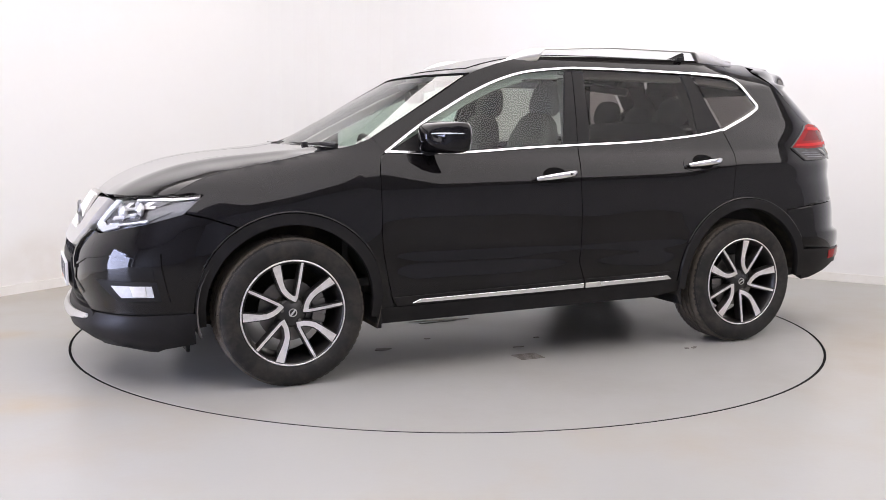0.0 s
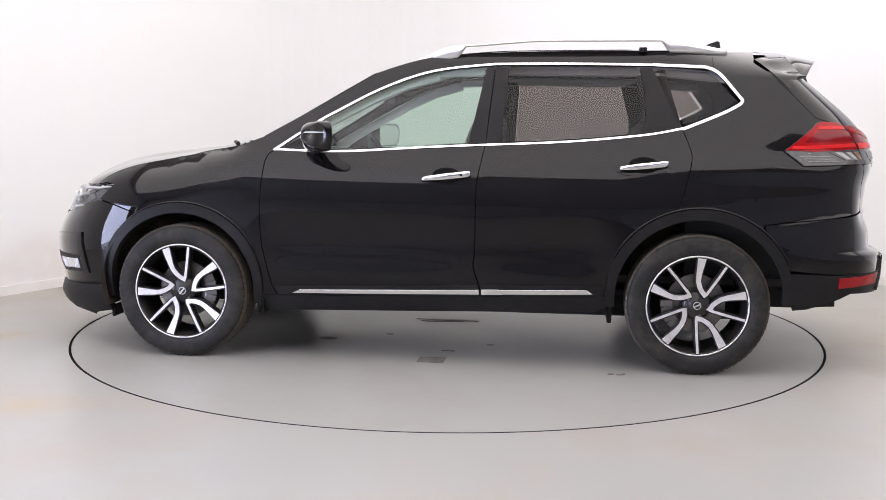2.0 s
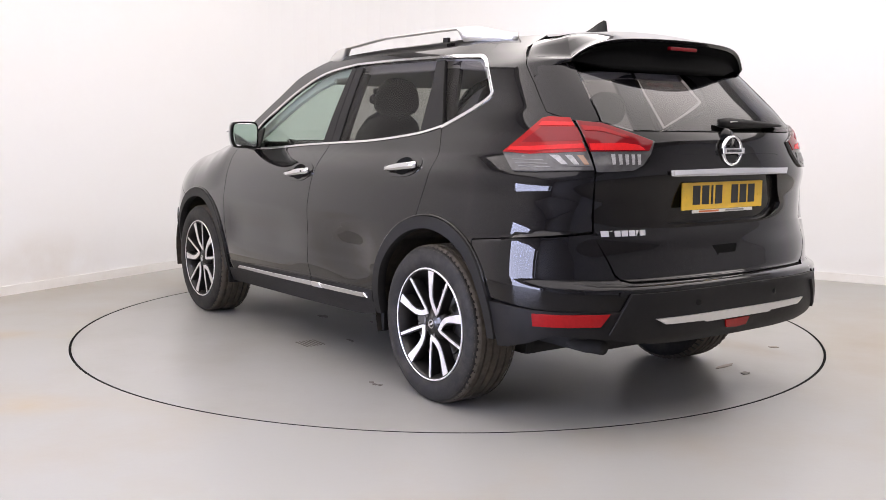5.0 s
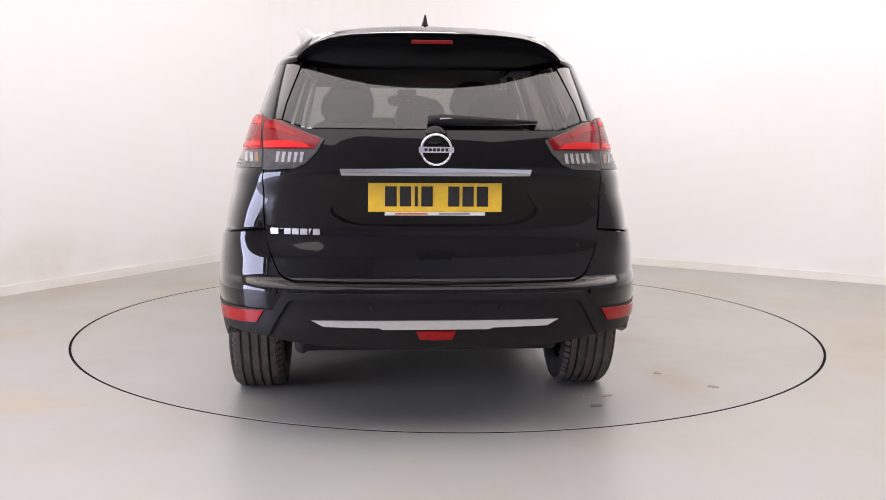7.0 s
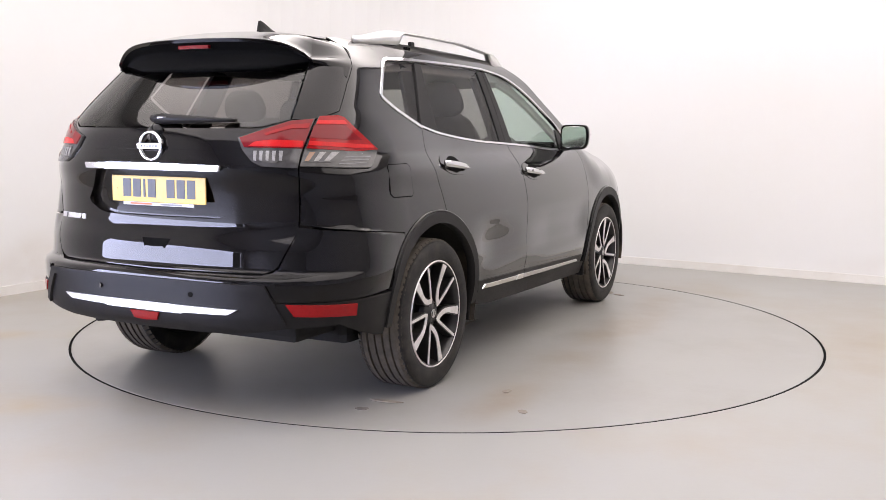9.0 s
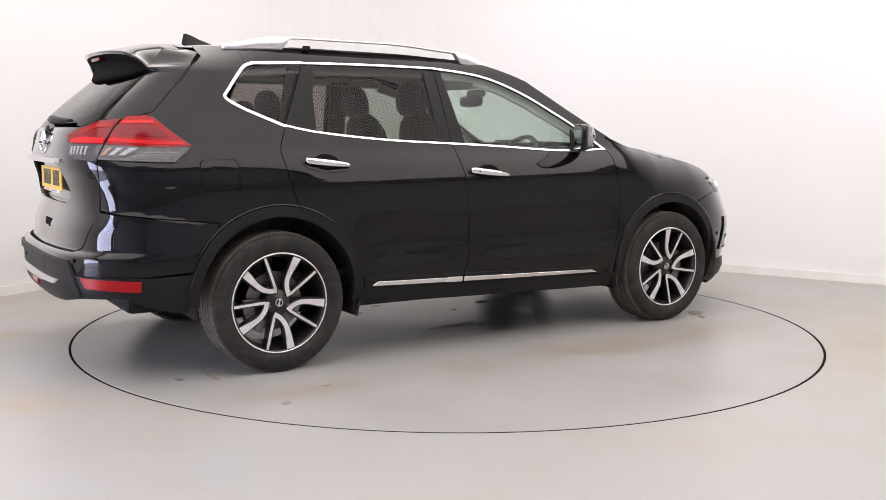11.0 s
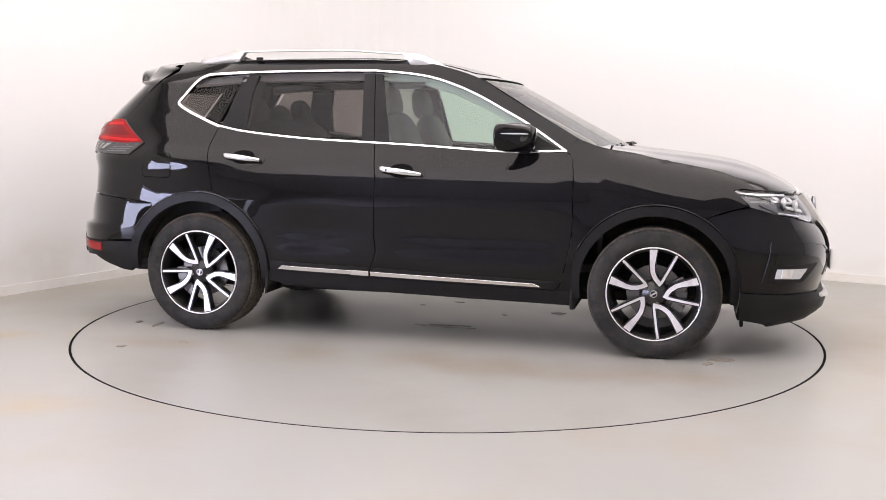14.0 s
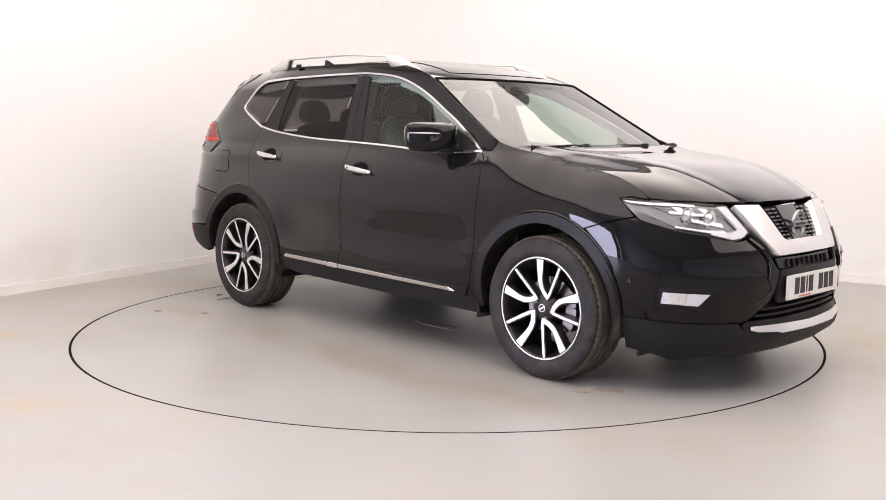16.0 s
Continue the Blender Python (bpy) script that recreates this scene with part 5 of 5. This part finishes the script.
    panel("headlamp_cover", outline, LENS, hl, out=0.0, thick=0, **k).visible_shadow = False
    sg = -1 if flip else 1
    for zz, xx in ((0.548, 1.845),):
        p = shell(at_x(xx, zz), zz)
        bm = bmesh.new()
        cyl(bm, 0.012, 0.012, 0.008, Matrix.Translation((p.x, sg * p.y, p.z)) @ Matrix.Rotation(radians(90), 4, "X"), 16)
        part("parking_sensor", bm, GLOSS_BLACK, b)

GRILLE = panel("grille", whole_front(F((0.0, 0.892), (0.43, 0.885), (0.40, 0.76), (0.355, 0.690), (0.288, 0.588), (0.296, 0.545), (0.332, 0.459), (0.46, 0.352), (0.0, 0.352))), SEAM, CAR, out=-0.034, thick=0, step_u=0.05, label="black grille with chrome V and mesh")
v_out = F((0.425, 0.884), (0.352, 0.745), (0.296, 0.668), (0.278, 0.658), (0.0, 0.653))
v_in = F((0.0, 0.714), (0.178, 0.718), (0.196, 0.728), (0.262, 0.880))
panel("chrome_v", v_out[:1] + v_out[1:-1] + [(-u, z) for u, z in v_out[:-1][::-1]] + [(-u, z) for u, z in v_in[1:][::-1]] + v_in[1:], SATIN, GRILLE, out=0.014, thick=0.045, step_u=0.05, label="bright satin chrome V")
panel("radar_panel", whole_front(F((0.0, 0.880), (0.092, 0.880), (0.070, 0.722), (0.0, 0.720))), GLOSS_BLACK, GRILLE, out=-0.006, thick=0.02, step_u=0.05)
for flip in (False, True):
    for row in range(9):
        z = 0.870 - row * 0.017
        a = 0.096 - 0.022 * (0.87 - z) / 0.15
        b2 = 0.250 - 0.068 * (0.87 - z) / 0.15
        nb = max(2, round((b2 - a) / 0.045))
        for j in range(nb):
            y0 = a + (b2 - a) * (j + 0.1) / nb
            y1 = a + (b2 - a) * (j + 0.9) / nb
            panel("mesh_bar", F((y0, z), (y1, z), (y1 - 0.004, z - 0.008), (y0 + 0.004, z - 0.008)), GLOSS_BLACK, GRILLE, out=-0.010, thick=0.012, flip=flip, step_u=0.2)
panel("lower_mesh", whole_front(F((0.0, 0.648), (0.276, 0.652), (0.262, 0.602), (0.0, 0.596))), WHEEL_BLACK, GRILLE, out=-0.020, thick=0.01, step_u=0.05)
for j in range(-4, 5):
    u0, u1 = at_y(0.05 * j - 0.004 if j else -0.004, 0.62, False), at_y(0.05 * j + 0.004, 0.62, False)
    panel("mesh_post", [(min(u0, u1), 0.640), (max(u0, u1), 0.640), (max(u0, u1), 0.602), (min(u0, u1), 0.602)], PLASTIC, GRILLE, out=-0.008, thick=0.012, step_u=0.2)
panel("plate_beam", whole_front(F((0.0, 0.596), (0.280, 0.596), (0.286, 0.545), (0.300, 0.475), (0.28, 0.440), (0.0, 0.440))), PLASTIC, GRILLE, out=0.004, thick=0.04, step_u=0.05)
for z in (0.418, 0.388):
    panel("intake_slat", whole_front(F((0.0, z), (0.36 + (0.42 - z) * 1.0, z), (0.372 + (0.42 - z) * 1.0, z - 0.010), (0.0, z - 0.010))), PLASTIC, GRILLE, out=-0.006, thick=0.03, step_u=0.05)
panel("intake_lip", whole_front(F((0.0, 0.362), (0.45, 0.362), (0.475, 0.345), (0.475, 0.20), (0.46, 0.175), (0.0, 0.170))), PLASTIC, GRILLE, out=0.002, thick=0.04, step_u=0.05)
panel("skid_strip", whole_front(F((0.0, 0.325), (0.36, 0.336), (0.435, 0.337), (0.440, 0.322), (0.41, 0.312), (0.28, 0.303), (0.26, 0.297), (0.0, 0.294))), SATIN, GRILLE, out=0.016, thick=0.03, step_u=0.05, label="satin silver skid strip")
ring_badge(nose(0.79) + 0.012, 0.790, 0.066, CAR, 1, GREY_METAL)
PF = nose(0.51) + 0.018
bm = bmesh.new()
box(bm, (PF - 0.012, -0.26, 0.452), (PF, 0.26, 0.566), 0.002)
fp = part("number_plate", bm, WHITE_PLATE, CAR, "white number plate with black bars")
for y0, y1 in ((0.195, 0.150), (0.138, 0.094), (0.080, 0.068), (0.054, 0.010), (-0.050, -0.094), (-0.106, -0.150), (-0.162, -0.206)):
    bm = bmesh.new()
    box(bm, (PF - 0.001, -max(y0, y1), 0.474), (PF + 0.0015, -min(y0, y1), 0.552))
    part("plate_bar", bm, INK, fp)
bm = bmesh.new()
box(bm, (PF - 0.001, -0.15, 0.457), (PF + 0.001, -0.03, 0.464))
part("footer_bar", bm, INK_RED, fp)


# ---- underbody ----
bm = bmesh.new()
box(bm, (-2.02, -0.54, 0.30), (1.95, 0.54, 0.44), 0.03)
box(bm, (-1.70, -0.60, 0.235), (0.90, 0.60, 0.40), 0.05)
box(bm, (-0.86, -0.80, 0.29), (0.88, 0.80, 0.40), 0.03)
part("underbody", bm, UNDER, CAR, "dark underbody with exhaust and axles")
for x in (HUB_F, HUB_R):
    bm = bmesh.new()
    tube(bm, [(x, -0.70, 0.33), (x, 0.70, 0.33)], 0.035, 12)
    part("axle", bm, UNDER, CAR)


# ---- wheels ----
def wheel(x, sg, phase):
    hub = Vector((x, sg * 0.872, HUB_Z))
    # local: y outward; then set to the side
    out = Matrix.Translation(hub) @ (Matrix() if sg > 0 else Matrix.Rotation(math.pi, 4, "Z"))
    w = new("wheel")
    w.parent = CAR
    w["label"] = "black and machined alloy wheel with dusty tyre"
    bm = bmesh.new()
    prof = [(0.243, -0.20), (0.27, -0.225), (0.31, -0.228), (0.340, -0.215), (0.355, -0.195)]
    for g in (-0.165, -0.125, -0.085, -0.045):
        prof += [(0.3585, g - 0.006), (0.349, g - 0.004), (0.349, g + 0.004), (0.359, g + 0.006)]
    prof += [(0.358, -0.022), (0.352, -0.008)]
    tread = prof[4:]
    prof = prof[:5] + [(0.350, -0.190), (0.345, -0.010)] + [(0.352, -0.008), (0.344, 0.004), (0.335, 0.010), (0.325, 0.0135), (0.300, 0.016), (0.282, 0.0145), (0.268, 0.010), (0.258, 0.004), (0.250, -0.004), (0.243, -0.02), (0.243, -0.20)]
    lathe(bm, prof, 80, out)
    bmesh.ops.recalc_face_normals(bm, faces=bm.faces)
    tyre = part("tyre", bm, RUBBER, w, "black tyre with dried brown dust", smooth=True)
    bm = bmesh.new()
    lathe(bm, tread, 80, out)
    bmesh.ops.recalc_face_normals(bm, faces=bm.faces)
    part("tread_band", bm, TREAD, w, "dusty grey-brown grooved tread", smooth=False)
    # shoulder blocks
    bm = bmesh.new()
    for j in range(64):
        a = 2 * math.pi * j / 64
        for off, rr in ((-0.006, 0.3475), (-0.212, 0.3475)):
            m = out @ Matrix.Rotation(a, 4, "Y") @ Matrix.Translation((rr, off, 0))
            bmesh.ops.create_cube(bm, size=1, matrix=m @ Matrix.Rotation(radians(38 if off > -0.1 else -38), 4, "Z") @ Matrix.Diagonal((0.005, 0.026, 0.022, 1)))
    tagged(part("tread", bm, TREAD, w), kind="stuff")
    bm = bmesh.new()
    lathe(bm, [(0.256, 0.000), (0.254, 0.006), (0.248, 0.007), (0.243, 0.003), (0.240, -0.006), (0.232, -0.02), (0.225, -0.10), (0.222, -0.20)], 72, out)
    bmesh.ops.recalc_face_normals(bm, faces=bm.faces)
    rim = part("rim", bm, WHEEL_BLACK, w, smooth=True)
    bm = bmesh.new()
    lathe(bm, [(0.2565, 0.004), (0.2550, 0.0085), (0.2505, 0.0092), (0.2480, 0.006)], 72, out)
    bmesh.ops.recalc_face_normals(bm, faces=bm.faces)
    part("rim_lip", bm, MACHINED, w, "bright machined rim edge", smooth=True)
    shape = [(0, 0.30), (5.2, 0.6), (7.6, 0.965), (10.8, 0.965), (10.6, 0.6), (11, 0.31), (22, 0.335), (31, 0.40), (36.5, 0.50), (37, 0.62), (34.5, 0.965), (44.5, 0.965), (47, 0.62), (48, 0.48), (45, 0.37), (36, 0.275), (16, 0.215), (2, 0.200)]
    R0 = 0.2525

    def blade(grow, y0, y1, q):
        bm = bmesh.new()
        vs0, vs1 = [], []
        n = len(shape)
        pts = [Vector((r * R0 * math.cos(radians(a)), r * R0 * math.sin(radians(a)))) for a, r in shape]
        for i, p in enumerate(pts):
            d = (pts[(i + 1) % n] - pts[i - 1]).normalized()
            p = p + Vector((d.y, -d.x)) * grow
            ang = math.atan2(p.y, p.x) + radians(phase + 72 * q)
            r = p.length
            dish = -0.022 * (1 - r / R0) ** 1.2
            # outside view: angles turn from the view's right upward
            co = (-r * math.cos(ang), 0, r * math.sin(ang))
            vs0.append(bm.verts.new(out @ Vector((co[0], y0 + dish, co[2]))))
            vs1.append(bm.verts.new(out @ Vector((co[0], y1 + dish, co[2]))))
        bm.faces.new(vs1)
        for i in range(n):
            bm.faces.new((vs0[i], vs0[(i + 1) % n], vs1[(i + 1) % n], vs1[i]))
        bm.normal_update()
        bmesh.ops.triangulate(bm, faces=[f for f in bm.faces if len(f.verts) > 4])
        bmesh.ops.recalc_face_normals(bm, faces=bm.faces)
        return bm
    for q in range(5):
        part("spoke", blade(0.005, -0.045, 0.0015, q), WHEEL_BLACK, w)
        part("spoke_face", blade(-0.0006, -0.004, 0.0045, q), MACHINED, w, "machined silver spoke face")
    bm = bmesh.new()
    lathe(bm, [(0.0001, -0.012), (0.030, -0.012), (0.034, -0.016), (0.058, -0.020), (0.070, -0.028), (0.078, -0.05)], 40, out)
    bmesh.ops.recalc_face_normals(bm, faces=bm.faces)
    part("hub_face", bm, WHEEL_BLACK, w, smooth=True)
    bm = bmesh.new()
    lathe(bm, [(0.016, -0.010), (0.0165, -0.0075), (0.020, -0.0075), (0.0205, -0.010)], 28, out)
    box(bm, (-0.021, -0.010, -0.004), (0.021, -0.007, 0.004), 0, out @ Matrix.Rotation(radians(phase - 20), 4, "Y"))
    bmesh.ops.recalc_face_normals(bm, faces=bm.faces)
    part("centre_badge", bm, SATIN, w)
    for q in range(5):
        bm = bmesh.new()
        a = radians(phase + 25 + 72 * q)
        m = out @ Matrix.Translation((-0.053 * math.cos(a), -0.022, 0.053 * math.sin(a))) @ Matrix.Rotation(radians(-90), 4, "X")
        cyl(bm, 0.011, 0.009, 0.016, m, 6)
        part("wheel_nut", bm, STEEL if q % 2 else WHEEL_BLACK, w)
    bm = bmesh.new()
    lathe(bm, [(0.0001, -0.075), (0.080, -0.075), (0.082, -0.085), (0.150, -0.085), (0.150, -0.105), (0.08, -0.105)], 48, out)
    bmesh.ops.recalc_face_normals(bm, faces=bm.faces)
    part("brake_disc", bm, STEEL, w, "worn steel brake disc", smooth=False)
    bm = bmesh.new()
    for a0 in range(5):
        a = radians(150 + a0 * 14 if x > 0 else 0 + a0 * 14)
        box(bm, (0.112, -0.118, -0.020), (0.178, -0.055, 0.020), 0.006, out @ Matrix.Rotation(a, 4, "Y"))
    part("brake_caliper", bm, STEEL, w, "grey brake caliper")
    return w


wheel(HUB_F, 1, 70)
wheel(HUB_R, 1, 47)
wheel(HUB_F, -1, 52)
wheel(HUB_R, -1, 99.5)


# ---- cabin ----
def soft_block(bm, c, s, p=4.0, lean=0.0, taper=0.0, seg=20):
    """A padded, rounded block: centre, half sizes, squareness; lean turns it about y, taper narrows its top."""
    r = bmesh.ops.create_uvsphere(bm, u_segments=seg, v_segments=seg // 2 + 2, radius=1)
    rot = Matrix.Rotation(radians(lean), 3, "Y")
    for v in r["verts"]:
        x, y, z = v.co
        q = (abs(x) ** p + abs(y) ** p + abs(z) ** p) ** (1 / p)
        v.co = Vector(c) + rot @ Vector((x / q * s[0], y / q * s[1] * (1 - taper * z / q), z / q * s[2]))
    return bm


def seat(x, y, rows_label):
    st = new("seat")
    st.parent = CAR
    st["label"] = rows_label
    bm = bmesh.new()
    soft_block(bm, (x, y, 0.72), (0.27, 0.25, 0.09))
    part("cushion", bm, LEATHER, st, smooth=True)
    bm = bmesh.new()
    soft_block(bm, (x - 0.33, y, 1.02), (0.085, 0.24, 0.32), 3.2, lean=-16, taper=0.18)
    part("backrest", bm, LEATHER, st, smooth=True)
    bm = bmesh.new()
    soft_block(bm, (x - 0.455, y, 1.405), (0.055, 0.135, 0.105), 2.8, lean=-10, taper=0.2)
    part("headrest", bm, LEATHER, st, smooth=True)
    bm = bmesh.new()
    for dy in (-0.05, 0.05):
        tube(bm, [(x - 0.42, y + dy, 1.27), (x - 0.45, y + dy, 1.37)], 0.007, 8)
    part("headrest_post", bm, STEEL, st)
    return st


seat(0.16, 0.36, "black leather front seat with headrest")
seat(0.16, -0.36, "black leather front seat with headrest")
bench = new("rear_bench")
bench.parent = CAR
bench["label"] = "black leather rear bench with three headrests"
bm = bmesh.new()
soft_block(bm, (-0.72, 0, 0.76), (0.26, 0.60, 0.09), 5)
part("cushion", bm, LEATHER, bench, smooth=True)
bm = bmesh.new()
soft_block(bm, (-1.07, 0, 1.02), (0.08, 0.60, 0.27), 5, lean=-20)
part("backrest", bm, LEATHER, bench, smooth=True)
for y in (0.36, 0.0, -0.36):
    bm = bmesh.new()
    soft_block(bm, (-1.195, y, 1.345 if y else 1.30), (0.05, 0.125, 0.085), 2.8, lean=-10, taper=0.15)
    part("headrest", bm, LEATHER, bench, smooth=True)
dash = bmesh.new()
soft_block(dash, (0.86, 0, 0.98), (0.26, 0.70, 0.135), 4)
soft_block(dash, (0.70, 0.36, 1.075), (0.13, 0.19, 0.055), 3)
soft_block(dash, (0.55, 0, 0.80), (0.35, 0.12, 0.14), 4)
part("dashboard", dash, TRIM, CAR, "dark grey dashboard", smooth=True)
bm = bmesh.new()
m = Matrix.Translation((0.49, -0.36, 1.03)) @ Matrix.Rotation(radians(-62), 4, "Y")
ringp = [m @ Vector((0.18 * math.cos(2 * math.pi * j / 36), 0.18 * math.sin(2 * math.pi * j / 36), 0)) for j in range(37)]
tube(bm, ringp, 0.015, 10)
soft_block(bm, m @ Vector((0, 0, 0.01)), (0.05, 0.07, 0.05), 3)
for a in (0, 120, 240):
    tube(bm, [m.translation, m @ Vector((0.18 * math.cos(radians(a + 180)), 0.18 * math.sin(radians(a + 180)), 0))], 0.014, 8)
part("steering_wheel", bm, LEATHER, CAR, "black steering wheel", smooth=True)
bm = bmesh.new()
soft_block(bm, (0.38, 0, 1.415), (0.018, 0.125, 0.036), 4)
tube(bm, [(0.39, 0, 1.42), (0.42, 0, 1.475)], 0.012, 8)
soft_block(bm, (0.42, 0, 1.470), (0.05, 0.06, 0.022), 4)
part("rear_view_mirror", bm, TRIM, CAR, "black rear-view mirror", smooth=True)
# headlining, floor and inner side trims


def door_foot(a):
    """Lower edge of the inner door skins; it rises over the rear wheel arch."""
    return 0.50 + 0.40 * ease(0.70, 0.80, a)


def door_head(a):
    return 1.08 + 0.10 * ease(0.5, 1, a)


bm = bmesh.new()
grid(bm, lambda a, b: roof(0.02 + 0.95 * a, 0.03 + 0.94 * b) + Vector((0, 0, -0.035)), 24, 16)
part("headlining", bm, HEADLINER, CAR, "pale fabric headlining", smooth=True)
bm = bmesh.new()
box(bm, (-1.95, -0.70, 0.44), (1.05, 0.70, 0.48))
box(bm, (1.03, -0.72, 0.44), (1.06, 0.72, 1.08))
box(bm, (-2.05, -0.66, 0.46), (-1.30, 0.66, 0.84), 0.02)
part("cabin_floor", bm, TRIM, CAR, "dark cabin carpet")
for sg in (-1, 1):
    bm = bmesh.new()
    # door inner skin up to the belt
    grid(bm, lambda a, b: Vector((0.86 - 2.16 * a, sg * (flank(door_foot(a) + (door_head(a) - door_foot(a)) * b) - 0.060), door_foot(a) + (door_head(a) - door_foot(a)) * b)), 20, 8)
    part("door_trim", bm, TRIM, CAR, smooth=True)
    # pillar trims inside the glass
    for line, w, mtl in (([(0.86, 1.13), (0.60, 1.275), (0.35, 1.41), (0.18, 1.485), (0.0, 1.535)], 0.055, HEADLINER),
                         ([(-0.30, 1.56), (-0.265, 1.14)], 0.12, TRIM), ([(-1.10, 1.55), (-1.20, 1.20)], 0.16, TRIM),
                         ([(0.0, 1.555), (-0.4, 1.568), (-1.1, 1.560), (-1.5, 1.545)], 0.05, HEADLINER)):
        o = panel("pillar_trim", S(*strip(line, w)), mtl, CAR, out=-0.05, thick=0.02, flip=sg < 0)
    o = panel("pillar_trim", S((-1.50, 1.58), (-1.60, 1.45), (-1.62, 1.36), (-1.42, 1.29), (-1.28, 1.23), (-1.30, 1.10), (-1.9, 1.10), (-1.95, 1.26), (-1.75, 1.45), (-1.62, 1.58)), TRIM, CAR, out=-0.045, thick=0, flip=sg < 0)


# ---- marks on the turntable and the floor ----
def blot(name, x, y, rx, ry, rot, material, parent, seed, z=0.004, label=""):
    """A thin uneven stain."""
    rng = random.Random(seed)
    bm = bmesh.new()
    n = 22
    k = [0.65 + 0.55 * rng.random() for _ in range(n)]
    vs = []
    for j in range(n):
        a = 2 * math.pi * j / n
        r = (k[j] + k[j - 1]) / 2
        p = Matrix.Rotation(radians(rot), 2) @ Vector((rx * r * math.cos(a), ry * r * math.sin(a)))
        vs.append(bm.verts.new((x + p.x, y + p.y, z)))
    bm.faces.new(vs)
    r = bmesh.ops.extrude_face_region(bm, geom=bm.faces[:])
    for v in r["geom"]:
        if isinstance(v, bmesh.types.BMVert):
            v.co.z -= 0.003
    bmesh.ops.recalc_face_normals(bm, faces=bm.faces)
    return part(name, bm, material, parent, label)


# small marks that turn with the disc
for x, y, rx, ry, rot, mt, seed in ((0.642, 0.545, 0.055, 0.028, 0, STAIN, 1), (-0.01, -0.11, 0.20, 0.020, -4, RUST, 2), (0.05, -0.06, 0.14, 0.012, 4, STAIN, 3),
                                    (-0.978, 1.164, 0.018, 0.012, 20, STAIN, 4), (-1.02, 1.170, 0.014, 0.010, 0, STAIN, 5), (-1.043, 1.155, 0.012, 0.010, 50, STAIN, 6),
                                    (-1.736, -0.545, 0.020, 0.085, 6, RUST, 7), (-1.890, -0.518, 0.022, 0.034, 10, STAIN, 8), (-1.322, -0.97, 0.03, 0.02, 0, RUST, 9),
                                    (1.67, -0.545, 0.075, 0.05, 20, RUST, 10), (1.60, -0.66, 0.05, 0.02, 60, RUST, 11), (-0.10, 0.77, 0.04, 0.012, 0, STAIN, 12), (-0.325, 0.586, 0.02, 0.012, 0, STAIN, 13),
                                    (-1.6, -1.163, 0.03, 0.02, 40, RUST, 14), (0.3, 0.38, 0.018, 0.01, 0, STAIN, 15)):
    blot("stain", x, y, rx, ry, rot, mt, TURNTABLE, seed, 0.0035, "dark worn mark in the paint")
# a slotted drain plate in the disc
for j in range(6):
    bm = bmesh.new()
    box(bm, (-0.11, 0.940 + 0.022 * j, 0.0005), (0.035, 0.948 + 0.022 * j, 0.003))
    part("slot", bm, STAIN, TURNTABLE)


def motions():
    """The turntable carries the car round."""
    walk(TURNTABLE, [(t, pose(0, 0, 0, 0, 0, a)) for t, a in HEADING])
    walk(CAR, [(t, pose(0, 0, 0, 0, 0, a) @ Matrix.Translation(CAR_AT)) for t, a in HEADING])


motions()
